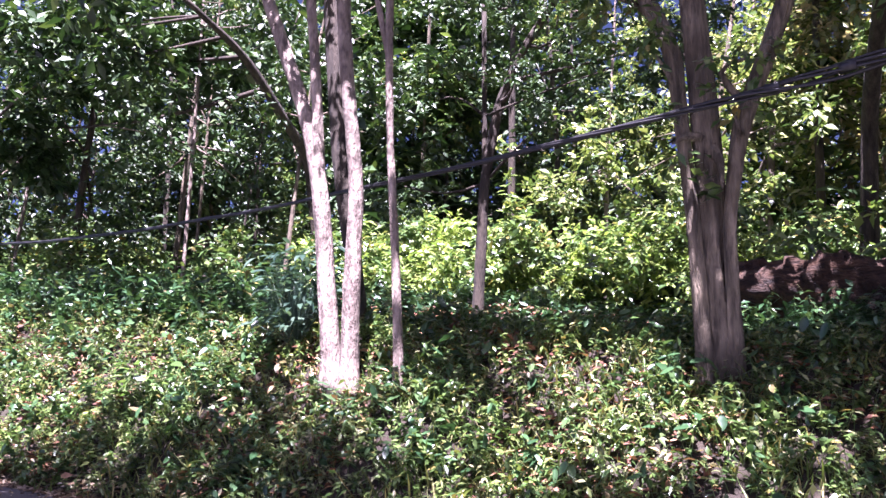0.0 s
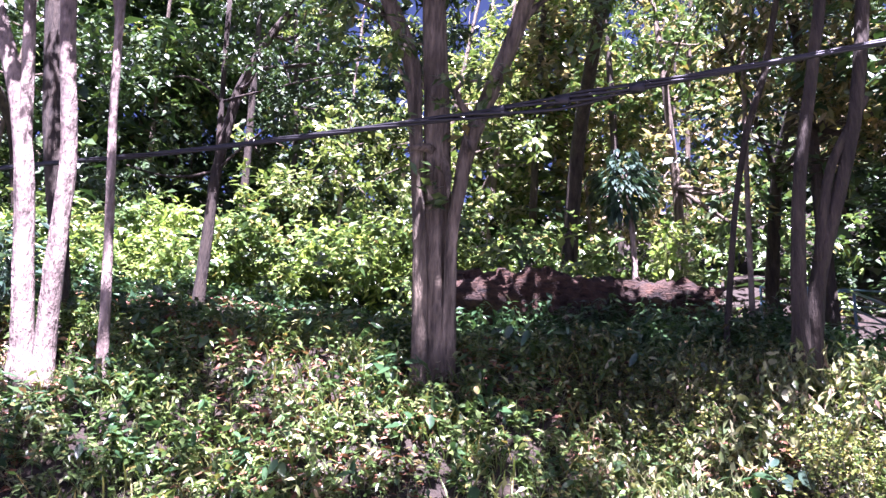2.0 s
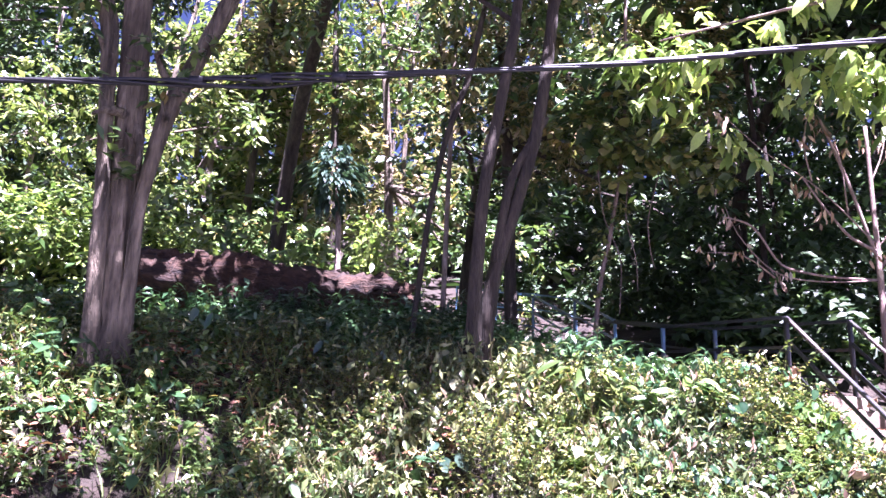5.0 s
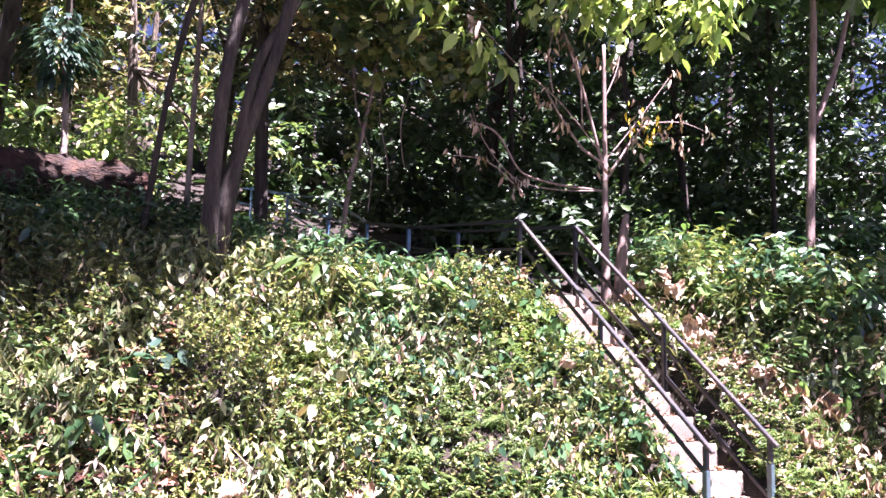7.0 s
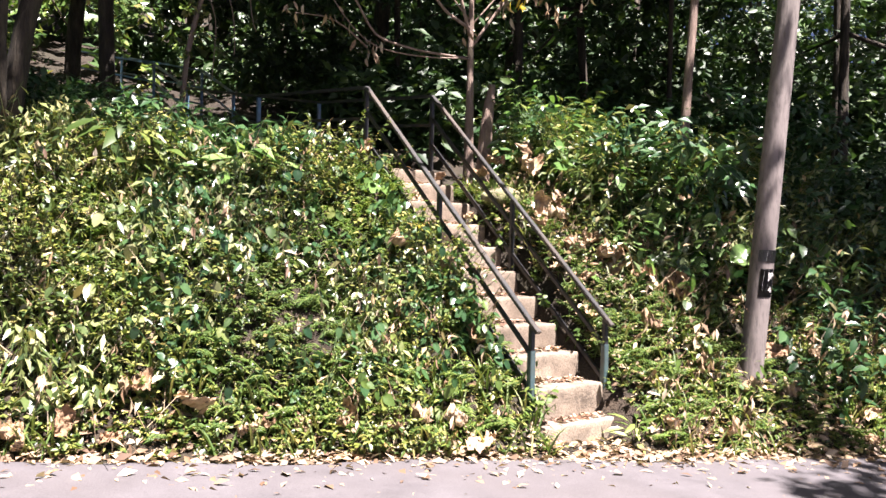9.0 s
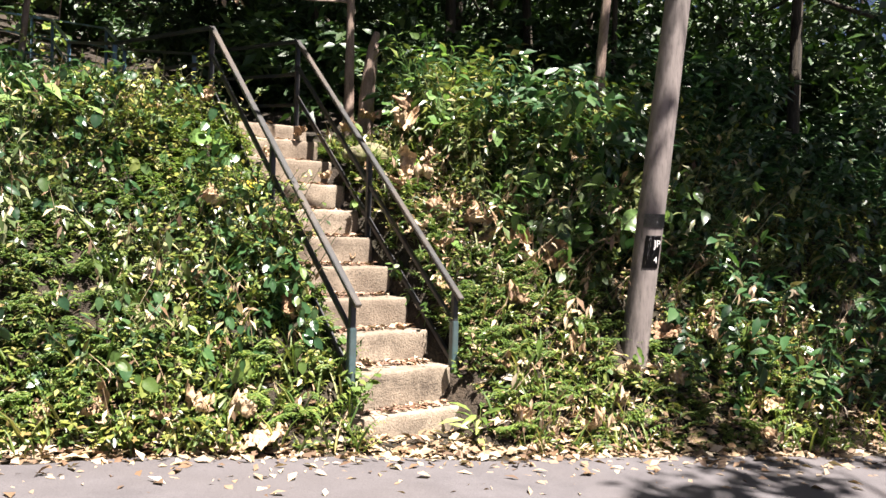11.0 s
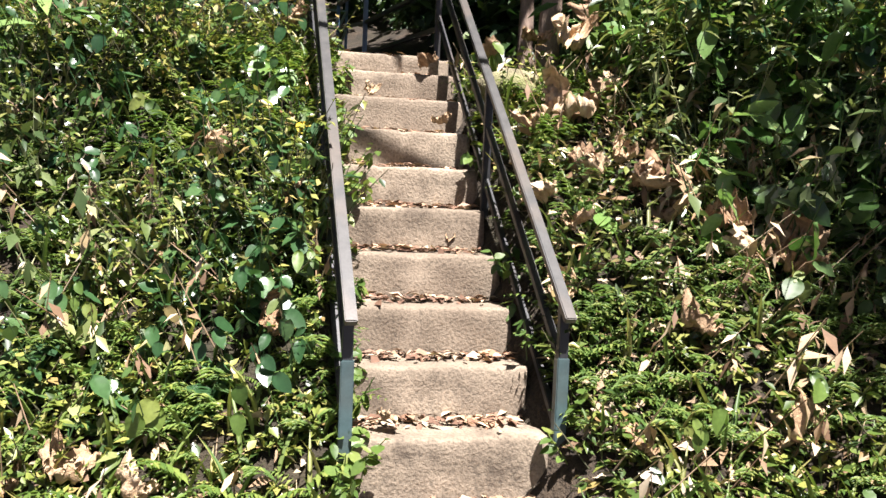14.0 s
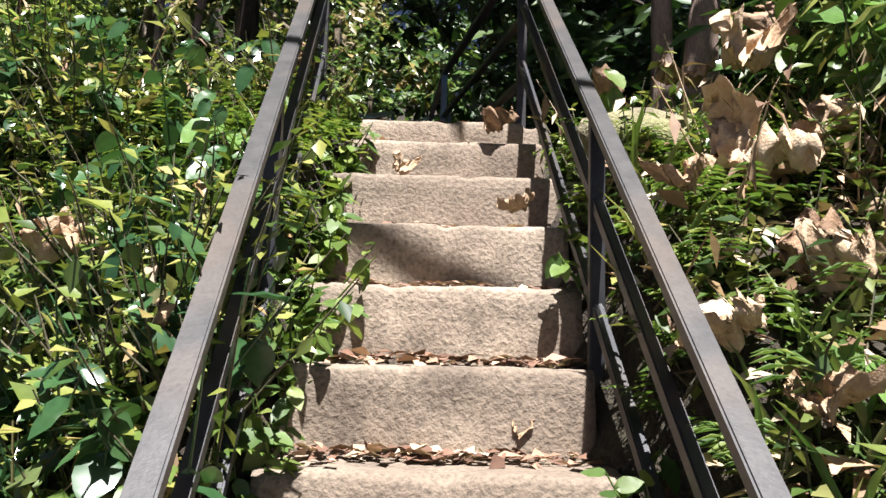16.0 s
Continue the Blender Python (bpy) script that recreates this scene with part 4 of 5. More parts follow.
# ---- undergrowth ----
def spots(n, x0, x1, t0, t1, rng, keep=None):
    """Places on the ground between two distances from the road's edge, clear of stairs and walkway."""
    x = rng.uniform(x0, x1, n)
    t = rng.uniform(t0, t1, n)
    y = road_edge(x) + t / 0.966
    ok = ~((np.abs(x - 7.68) < 0.44) & (y < 4.75)) & ~((np.abs(x - path_middle(y)) < 0.5) & (y > 4.3))
    for a, b, r in ((9.4, 1.65, .16), (.68, 5.2, .3), (-3.2, 4.7, .25), (4.17, 4.95, .2)):
        ok &= (x - a) ** 2 + (y - b) ** 2 > r * r
    if keep is not None:
        ok &= keep(x, y, t, rng)
    x, y = x[ok], y[ok]
    return np.stack([x, y, ground_z(x, y) - 0.01], 1), t[ok]


def undergrowth():
    rng = np.random.default_rng(55)
    patchy = lambda k, f: (lambda x, y, t, r: r.uniform(0, 1, len(x)) < f + (1 - f) * np.sin(x * 2.2 + k) * np.cos(y * 2.7 + k))
    # sunlit bank towards the stairs
    b, t = spots(24000, 2.0, 14, .12, 3.0, rng, lambda x, y, t, r: patchy(1, .75)(x, y, t, r) & ((x < 8.1) | (r.uniform(0, 1, len(x)) < .6)) & ((np.sin(x * 4.3 + y * 1.7) * np.cos(y * 5.1 - x * 1.3) > -.75) | (x < 4.5) | (x > 9)))
    h = rng.uniform(.03, .28, len(b)) * (1 + .8 * hump(b[:, 0], b[:, 1], 3.1, 2.0)) * np.clip(t / .9, .45, 1) * np.where(b[:, 0] > 8.1, .7, 1)
    lv, st = shoots(b, h, rng.integers(8, 14, len(b)), .05, 1.1, rng, .35, 1.2, (FLAKE, FLAKE_T))
    stuff("bank_undergrowth", lv, M_BANK_LEAF, "dense sunlit yellow-green leafy weeds on the bank", "undergrowth")
    stuff("weed_stems", st, M_WEED_STEM, "thin brown stems of the bank's weeds", "stems")
    # paled weeds thin out towards the stairs, where the bank looks darker
    b, t = spots(9500, 2.2, 14, .35, 2.9, rng, lambda x, y, t, r: patchy(2.5, .5)(x, y, t, r) & (x < 4.6 + 2.6 * r.uniform(0, 1, len(x)) ** 2))
    h = rng.uniform(.1, .36, len(b)) * (1 + .5 * hump(b[:, 0], b[:, 1], 2.6, .3)) * np.clip(t / .9, .4, 1)
    lv, st = shoots(b, h, rng.integers(5, 10, len(b)), .098, .85, rng, 1.0, .8, (SMALL, SMALL_T))
    stuff("drooping_weeds", joined([lv, st]), M_DULL_LEAF, "drooping long-leaved weeds on the bank, paled as in strong sun", "undergrowth")
    b, t = spots(180, 2.2, 5, .4, 2.7, rng, patchy(4, .4))
    lv, st = shoots(b, rng.uniform(.15, .4, len(b)), rng.integers(3, 7, len(b)), .12, .75, rng, .6, .8, (BROAD, BROAD_T))
    stuff("broad_weeds", joined([lv, st]), M_DULL_LEAF, "broad-leaved weeds scattered on the bank", "undergrowth")
    b, t = spots(1300, 4.8, 7.3, .4, 2.8, rng, patchy(1.5, .4))
    lv, st = shoots(b, rng.uniform(.1, .38, len(b)), rng.integers(3, 8, len(b)), .085, .75, rng, .8, .9, (OVAL, OVAL_T))
    stuff("broad_weeds", joined([lv, st]), M_SHADE_LEAF, "dark green broad-leaved weeds beside the stairs", "undergrowth")
    # dead stalks and hanging withered leaves among them
    b, t = spots(2400, 2.0, 12, .15, 2.8, rng, patchy(5.5, .45))
    lv, st = shoots(b, rng.uniform(.08, .34, len(b)), rng.integers(2, 6, len(b)), .085, .7, rng, 1.2, 1.3, (SMALL, SMALL_T))
    stuff("withered_weeds", joined([lv, st]), M_LITTER, "withered straw-coloured stalks and leaves on the bank", "dead weeds")
    # weeds creeping over the edges of the stairs
    n = 150
    y = rng.uniform(1.9, 4.4, n)
    sd = rng.uniform(0, 1, n) < .85
    b = np.stack([np.where(sd, rng.uniform(7.285, 7.34, n), rng.uniform(8.04, 8.14, n)), y, ground_z(np.where(sd, 7.28, 8.1), y) + .02], 1)
    b[:, 2] = np.maximum(b[:, 2], [step_top(max(1, int((q - STEP_ONE_Y) / STEP_GOING) + 1)) - .1 for q in y])
    lv, st = shoots(b, rng.uniform(.05, .2, n), rng.integers(4, 9, n), .06, .7, rng, .5, 1.0, (OVAL, OVAL_T))
    stuff("stair_edge_weeds", joined([lv, st]), M_FERN, "small bright weeds creeping over the stair edges", "undergrowth")
    # shaded bank under the big trees
    b, t = spots(9500, -15, 2.8, .15, 3.2, rng, patchy(.4, .8))
    h = rng.uniform(.06, .36, len(b))
    lv, st = shoots(b, h, rng.integers(6, 11, len(b)), .085, 1.05, rng, .45, .8, (SMALL, SMALL_T))
    stuff("bank_undergrowth", joined([lv, st]), M_CROWN, "leafy weeds on the dappled bank beneath trees", "undergrowth")
    b, t = spots(4200, -12, 2.8, .15, 3.2, rng, patchy(2.2, .6))
    lv, st = shoots(b, rng.uniform(.05, .3, len(b)), rng.integers(5, 9, len(b)), .085, .9, rng, .5, .9, (SMALL, SMALL_T))
    stuff("drooping_weeds", joined([lv, st]), M_DULL_LEAF, "pale weeds in the sun flecks on the bank", "undergrowth")
    b, t = spots(2100, -18, 3.4, .2, 3.4, rng, patchy(3, .5))
    lv, st = shoots(b, rng.uniform(.12, .45, len(b)), rng.integers(4, 9, len(b)), .14, .55, rng, .45, .8, (OVAL, OVAL_T))
    stuff("broad_weeds", joined([lv, st]), M_SHADE_LEAF, "dark long-leaved plants on the dappled bank", "undergrowth")
    # terrace behind the brow; its shade is partly in the dark leaf colour
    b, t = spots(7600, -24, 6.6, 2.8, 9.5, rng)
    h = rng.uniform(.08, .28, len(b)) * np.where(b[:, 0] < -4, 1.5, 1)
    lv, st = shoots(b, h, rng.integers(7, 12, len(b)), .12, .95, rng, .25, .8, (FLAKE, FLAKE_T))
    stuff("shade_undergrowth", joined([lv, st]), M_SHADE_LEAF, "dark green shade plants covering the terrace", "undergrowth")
    open_bank = lambda x, y, t, r: x > 8.85 + .65 * np.maximum(y - 4.2, 0)
    b, t = spots(620, 8.8, 11.6, 2.0, 4.4, rng, open_bank)
    lv, st = shoots(b, rng.uniform(.25, 1.0, len(b)), rng.integers(10, 18, len(b)), .115, .95, rng, .4, .7, (SMALL, SMALL_T))
    stuff("tall_undergrowth", joined([lv, st]), M_BANK_LEAF, "sunlit leafy shrubs above the stairs", "undergrowth")
    b, t = spots(900, 8.6, 11.8, 1.3, 4.2, rng, open_bank)
    lv, st = shoots(b, rng.uniform(.15, .75, len(b)), rng.integers(8, 15, len(b)), .105, .9, rng, .6, .9, (SMALL, SMALL_T))
    stuff("drooping_weeds", joined([lv, st]), M_DULL_LEAF, "pale sunlit weeds on the bank above the stairs", "undergrowth")
    b, t = spots(240, 8.4, 11.4, .8, 3.6, rng, open_bank)
    lv, st = shoots(b, rng.uniform(.1, .5, len(b)), rng.integers(3, 7, len(b)), .11, .8, rng, 1.1, 1.1, (SMALL, SMALL_T))
    stuff("withered_weeds", joined([lv, st]), M_LITTER, "withered brown stalks and leaves beside the stairs", "dead weeds")
    # dark leaf colour deepens the shade beyond the pole
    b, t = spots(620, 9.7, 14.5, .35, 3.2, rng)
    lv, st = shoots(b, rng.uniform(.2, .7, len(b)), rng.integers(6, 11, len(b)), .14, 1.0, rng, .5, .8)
    stuff("broad_weeds", joined([lv, st]), M_SHADE_LEAF, "glossy broad-leaved shrubs beyond the pole, coloured as if shaded", "undergrowth")
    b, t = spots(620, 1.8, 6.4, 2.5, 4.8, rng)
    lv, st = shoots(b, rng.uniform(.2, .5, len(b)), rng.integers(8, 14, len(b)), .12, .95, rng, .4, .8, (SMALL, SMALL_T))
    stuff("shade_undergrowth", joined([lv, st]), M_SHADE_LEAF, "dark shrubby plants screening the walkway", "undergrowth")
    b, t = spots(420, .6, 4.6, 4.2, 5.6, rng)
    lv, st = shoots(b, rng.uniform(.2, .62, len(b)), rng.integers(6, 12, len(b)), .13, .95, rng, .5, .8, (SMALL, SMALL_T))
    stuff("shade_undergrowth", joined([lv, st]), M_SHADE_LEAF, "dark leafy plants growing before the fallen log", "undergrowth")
    # tall plants added as shading: the darkness is in their leaf colour
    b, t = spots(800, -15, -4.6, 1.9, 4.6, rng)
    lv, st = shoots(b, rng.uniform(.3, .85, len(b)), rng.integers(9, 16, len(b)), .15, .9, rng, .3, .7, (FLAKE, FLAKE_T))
    stuff("tall_undergrowth", joined([lv, st]), M_SHADE_LEAF, "leafy thicket along the edge of the wood, coloured as if shaded", "undergrowth")
    b, t = spots(150, 8.7, 10.8, 1.2, 3.8, rng, open_bank)
    lv, st = shoots(b, rng.uniform(.25, .8, len(b)), rng.integers(4, 8, len(b)), .15, .8, rng, .55, .8, (BROAD, BROAD_T))
    stuff("broad_weeds", joined([lv, st]), M_BRIGHT, "glossy green broad-leaved plants above the dry leaves", "undergrowth")
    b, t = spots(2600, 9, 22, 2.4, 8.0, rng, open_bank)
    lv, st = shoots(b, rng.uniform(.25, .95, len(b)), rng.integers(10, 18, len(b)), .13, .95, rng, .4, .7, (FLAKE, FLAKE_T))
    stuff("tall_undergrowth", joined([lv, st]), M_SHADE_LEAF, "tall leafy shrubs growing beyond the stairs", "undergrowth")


undergrowth()


def ferns():
    rng = np.random.default_rng(66)
    b, t = spots(2300, 4.5, 11, .2, 3.0, rng, lambda x, y, t, r: np.sin(x * 2.9 + 1) * np.cos(y * 3.3) > -.4)
    rep = np.repeat(np.arange(len(b)), 4)
    n = len(rep)
    az = rng.uniform(0, 6.283, n)
    L = rng.uniform(.08, .24, n)
    out = np.stack([np.cos(az), np.sin(az) , np.zeros(n)], 1)
    parts_ = []
    for k in range(8):
        f = (k + 1) / 8
        c = b[rep] + out * (L * f)[:, None] + np.array([0, 0, 1.0]) * (L * (1.15 * f - .75 * f * f))[:, None]
        side = np.cross(out, [0, 0, 1.0])
        ln = L * .36 * (1.1 - f) + .012
        for s in (-1, 1):
            ax = side * s + out * .45 + np.array([0, 0, -.15])
            parts_.append(leaf_arrays(c, ax, np.tile([0, -.1, 1.0], (n, 1)), ln, np.full(n, .62), (SMALL[[0, 3, 2, 4]], np.array([(0, 2, 1), (0, 3, 2)]))))
    stuff("ferns", joined(parts_), M_FERN, "yellow-green ferns scattered over the bank", "ferns")


ferns()


def hanging_leaves():
    """Smooth oval leaves hanging from thin stalks, their faces turned to the light."""
    rng = np.random.default_rng(71)
    for x0, x1, count, mat, label in ((4.6, 7.2, 34, M_FERN, "drooping oval green leaves on the bank beside the stairs"), (4.6, 7.2, 46, M_SHADE_LEAF, "dark oval leaves hanging among the ferns"),
                                      (8.2, 10.6, 26, M_FERN, "drooping oval green leaves among the dry ones")):
        b, t = spots(count, x0, x1, .35, 2.9, rng)
        n = len(b)
        tip = b + np.stack([rng.normal(0, .05, n), rng.normal(-.07, .04, n), rng.uniform(.12, .34, n)], 1)
        rep2 = np.repeat(np.arange(n), 3)
        m = len(rep2)
        at = tip[rep2] + rng.normal(0, .035, (m, 3))
        axis = np.stack([rng.normal(0, .55, m), rng.normal(-.35, .3, m), rng.normal(-.8, .3, m)], 1)
        face = np.stack([rng.normal(0, .35, m), rng.normal(-1, .3, m), rng.normal(.55, .3, m)], 1)
        lv = leaf_arrays(at, axis, face, rng.uniform(.05, .115, m), rng.uniform(.6, .95, m), (BROAD, BROAD_T))
        stuff("oval_leaved_weeds", joined([lv, stem_arrays(b, tip, np.full(n, .0025))]), mat, label, "undergrowth")


hanging_leaves()


def grass():
    rng = np.random.default_rng(67)
    b, t = spots(9000, -6, 13, .05, 2.6, rng, lambda x, y, t, r: np.sin(x * 3.1) * np.cos(y * 2.3 + x) > -.3)
    n = len(b)
    a = rng.uniform(0, 6.283, n)
    ax = np.stack([np.cos(a) * .5, np.sin(a) * .5, np.ones(n)], 1)
    no = np.stack([np.cos(a), np.sin(a), -.4 * np.ones(n)], 1)
    stuff("grass", leaf_arrays(b, ax, -no, rng.uniform(.1, .32, n), np.full(n, .16)), M_GRASS, "thin straggling grass among the weeds", "grass")


grass()


def litter():
    rng = np.random.default_rng(68)
    n = 13000
    x = rng.uniform(-9, 14, n)
    t = np.abs(rng.normal(0.12, .22, n)) * np.where(rng.uniform(0, 1, n) < .85, 1, -1.4) 
    y = road_edge(x) + t
    z = np.maximum(ground_z(x, y), np.where(t < 0, -0.07 * (x - 7.1) + .012, -9)) + rng.uniform(.004, .05, n) * np.clip(t + .35, .12, 1)
    ok = ~((x > 7.15) & (x < 8.12) & (y > 1.82))
    at = np.stack([x, y, z], 1)[ok]
    n = len(at)
    a = rng.uniform(0, 6.283, n)
    stuff("leaf_litter", leaf_arrays(at, np.stack([np.cos(a), np.sin(a), rng.normal(.05, .25, n)], 1), np.stack([rng.normal(0, .5, n), rng.normal(0, .5, n), np.ones(n)], 1), rng.uniform(.03, .11, n), rng.uniform(.7, 1.5, n), (SMALL, SMALL_T)), M_LITTER, "pale dry fallen leaves along the road's edge", "leaf litter")
    b, t = spots(17000, -10, 3.8, .2, 5.5, rng, lambda x, y, t, r: np.sin(x * 1.9 + 2) * np.cos(y * 1.6) > -.35)
    n = len(b)
    a = rng.uniform(0, 6.283, n)
    b[:, 2] += rng.uniform(.02, .15, n)
    stuff("leaf_litter", leaf_arrays(b, np.stack([np.cos(a), np.sin(a), rng.normal(.05, .3, n)], 1), np.stack([rng.normal(0, .5, n), rng.normal(-.3, .5, n), np.ones(n)], 1), rng.uniform(.05, .16, n), rng.uniform(.7, 1.3, n), (SMALL, SMALL_T)), M_RED_LITTER, "rusty brown fallen leaves on the shaded bank", "leaf litter")
    b, t = spots(3200, 8.1, 11.5, .05, 2.3, rng)
    n = len(b)
    a = rng.uniform(0, 6.283, n)
    b[:, 2] += rng.uniform(.02, .09, n)
    stuff("leaf_litter", leaf_arrays(b, np.stack([np.cos(a), np.sin(a), rng.normal(.05, .3, n)], 1), np.stack([rng.normal(0, .5, n), rng.normal(-.3, .5, n), np.ones(n)], 1), rng.uniform(.03, .12, n), rng.uniform(.6, 1.4, n), (SMALL, SMALL_T)), M_LITTER, "straw-coloured fallen leaves strewn beside the stairs", "leaf litter")
    # litter in the angles of the steps
    px = []
    for k in range(1, 12):
        m = 170
        yb = STEP_ONE_Y + k * STEP_GOING - np.abs(rng.normal(0, .05, m)) - .012
        px.append(np.stack([rng.uniform(7.37, 8.0, m), yb, np.full(m, step_top(k)) + rng.uniform(.003, .02, m)], 1))
    px = np.concatenate(px)
    n = len(px)
    a = rng.uniform(0, 6.283, n)
    stuff("leaf_litter", leaf_arrays(px, np.stack([np.cos(a), np.sin(a), rng.normal(.02, .16, n)], 1), np.stack([rng.normal(0, .35, n), rng.normal(0, .35, n), np.ones(n)], 1), rng.uniform(.02, .085, n), rng.uniform(.7, 1.5, n), (SMALL, SMALL_T)), M_STEP_LITTER, "crumbled dry leaves lying on the stair treads", "leaf litter")


litter()


def bushes():
    """Understorey between the trees and the far wood."""
    rng = np.random.default_rng(69)
    for name, n, x0, x1, y0, y1, size, count, mat, label in (
            ("understorey", 150, -24, 6.3, 9.6, 17, .19, 40000, M_CROWN, "tangled green bushes between the forest trunks"),
            # the hollow's darkness is partly in these bushes' dark leaf colour
            ("understorey", 130, 8.9, 24, 5.6, 18, .2, 40000, M_CROWN_DARK, "tangled bushes beside the walkway, leaf colour darkened as shade"),
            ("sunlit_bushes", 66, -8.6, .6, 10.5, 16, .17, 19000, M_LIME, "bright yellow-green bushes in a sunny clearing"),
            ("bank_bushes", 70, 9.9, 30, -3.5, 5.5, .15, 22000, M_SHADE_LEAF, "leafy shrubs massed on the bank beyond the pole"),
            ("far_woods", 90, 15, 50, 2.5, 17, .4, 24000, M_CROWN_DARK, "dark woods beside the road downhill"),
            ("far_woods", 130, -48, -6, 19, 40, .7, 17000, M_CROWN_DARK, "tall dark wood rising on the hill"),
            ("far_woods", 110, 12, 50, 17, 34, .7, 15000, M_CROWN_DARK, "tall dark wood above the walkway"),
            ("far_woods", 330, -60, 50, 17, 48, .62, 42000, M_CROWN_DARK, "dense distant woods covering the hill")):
        x, y = rng.uniform(x0, x1, n), rng.uniform(y0, y1, n)
        ok = np.abs(x - path_middle(y)) > 1.1
        if name == "bank_bushes":
            ok &= (y - road_edge(x) > np.where(x > 10.6, .8, 1.5)) & (y - road_edge(x) < 5.5)
        x, y = x[ok], y[ok]
        r = rng.uniform(.4, 1.0, len(x)) * (1 if name != "far_woods" else 2.6)
        z = ground_z(x, y) + r * rng.uniform(.4, 1.4, len(x)) * (1 if name != "far_woods" else 1.3)
        if label.startswith("tall dark"):
            z += rng.uniform(2, 13, len(x))
        stuff(name, crown_arrays(np.stack([x, y, z], 1), r, count, size, rng, 1.0, .8, (SMALL, SMALL_T) if name in ("sunlit_bushes", "bank_bushes") else (FLAKE, FLAKE_T)), mat, label, "bushes")


bushes()


# ---- single things on the bank ----
def build_log():
    rng = np.random.default_rng(12)
    pts = [(0.35, 8.8, 3.6, .4), (0.7, 8.75, 3.62, .41), (1.6, 8.6, 3.62, .37), (2.6, 8.5, 3.55, .33), (3.5, 8.45, 3.55, .28), (4.08, 8.4, 3.55, .24)]
    bm = tube_bm(pts, 26, .1, rng, .07, 12)
    bm.normal_update()
    for v in bm.verts:
        q = v.co
        v.co = q + v.normal * (0.16 * noise.noise(Vector((q.x * .9, q.y * 3, q.z * 3))) + 0.13 * noise.noise(Vector((q.x * 2.5, q.y * 8, q.z * 8))) + 0.05 * noise.noise(q * 11.0))
        if q.x > 3.6:
            v.co.x += 0.6 * noise.noise(Vector((2.0, q.y * 9, q.z * 9)))
    ob = new("fallen_log", bpy.data.meshes.new("fallen_log"))
    bm.to_mesh(ob.data)
    bm.free()
    ob.data.materials.append(M_LOG)
    tagged(ob, "huge rotting brown fallen log on the terrace", "log")


build_log()


def plant(name, at, label, category, mat, leaves, length, width, height, seed, blade=(BROAD, BROAD_T), droop=.2, spread=1.0):
    """A single plant: stems fanning out, each ending in leaves."""
    rng = np.random.default_rng(seed)
    th = thing(name, (at[0], at[1], float(ground_z(at[0], at[1]))), label, category)
    n = leaves
    a = rng.uniform(0, 6.283, n)
    rr = rng.uniform(.1, 1, n) * spread * height * .5
    tip = np.stack([np.cos(a) * rr, np.sin(a) * rr, height * rng.uniform(.15, 1, n)], 1)
    bm_v, bm_t = stem_arrays(np.zeros((n, 3)), tip, np.full(n, .0035))
    part_ob = new("foliage_stem", mesh_of("foliage_stem", bm_v, 3, bm_t, mat))
    part_ob.parent = th
    tagged(part_ob, kind="stuff")
    el = rng.normal(-droop, .3, n)
    v, t = leaf_arrays(tip, np.stack([np.cos(a) * np.cos(el), np.sin(a) * np.cos(el), np.sin(el)], 1), np.stack([rng.normal(0, .3, n), rng.normal(-.4, .3, n), np.ones(n)], 1), length * rng.uniform(.7, 1.2, n), np.full(n, width), blade)
    lf = new("foliage", mesh_of("foliage", v, 3, t, mat))
    lf.parent = th
    tagged(lf, kind="stuff")
    return th


plant("elephant_ear_plant", (3.14, 3.33), "elephant ear plant with a large heart-shaped leaf", "plant", M_SHADE_LEAF, 3, .36, 1.0, .34, 1, droop=.9)
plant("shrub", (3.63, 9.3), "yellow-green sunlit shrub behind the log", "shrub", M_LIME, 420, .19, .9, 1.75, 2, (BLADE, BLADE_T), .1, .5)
plant("shrub", (-4.1, 5.1), "glossy pale-leaved shrub beside the twin trunks", "shrub", M_BLUISH, 260, .2, .9, 1.25, 3, (BLADE, BLADE_T), .2, .9)
plant("shrub", (5.72, 3.9), "long-leaved green plant on the bank's brow", "shrub", M_BRIGHT, 26, .3, .7, .45, 4, (BLADE, BLADE_T), .15)
plant("shrub", (4.95, 4.15), "drooping long-leaved plant below the hanging vine", "shrub", M_BANK_LEAF, 34, .28, .8, .6, 5, (BLADE, BLADE_T), .6)
plant("weed", (8.02, 1.62), "small green rosette weed at the foot of the stairs", "plant", M_LIME, 22, .15, .6, .2, 6, (BLADE, BLADE_T), -.1, 1.1)
plant("shrub", (3.5, 3.75), "shrub with one large pale leaf at the bank's top", "shrub", M_BLUISH, 4, .17, 1.0, .3, 7, droop=.5)
def leaf_pair(name, at, size, mat, label, n, seed):
    rng = np.random.default_rng(seed)
    g = float(ground_z(at[0], at[1]))
    th = thing(name, (at[0], at[1], g), label, "plant")
    h = max(at[2] - g, .1)
    for k in range(n):
        a = -1.6 + (k - (n - 1) / 2) * 1.3 + rng.normal(0, .2)
        tip = np.array([[.03 * math.cos(a), .03 * math.sin(a), h - .03 * k]])
        st = stem_arrays(np.zeros((1, 3)), tip, np.array([.005]))
        o = new("stem", mesh_of("stem", st[0], 3, st[1], M_STEM))
        o.parent = th
        v, t = leaf_arrays(tip, np.array([[math.cos(a), math.sin(a), -.5]]), np.array([[0.1, -.7, .7]]), np.array([size]), np.array([1.0]), (BROAD, BROAD_T))
        o = new("leaf", mesh_of("leaf", v, 3, t, mat))
        o.parent = th


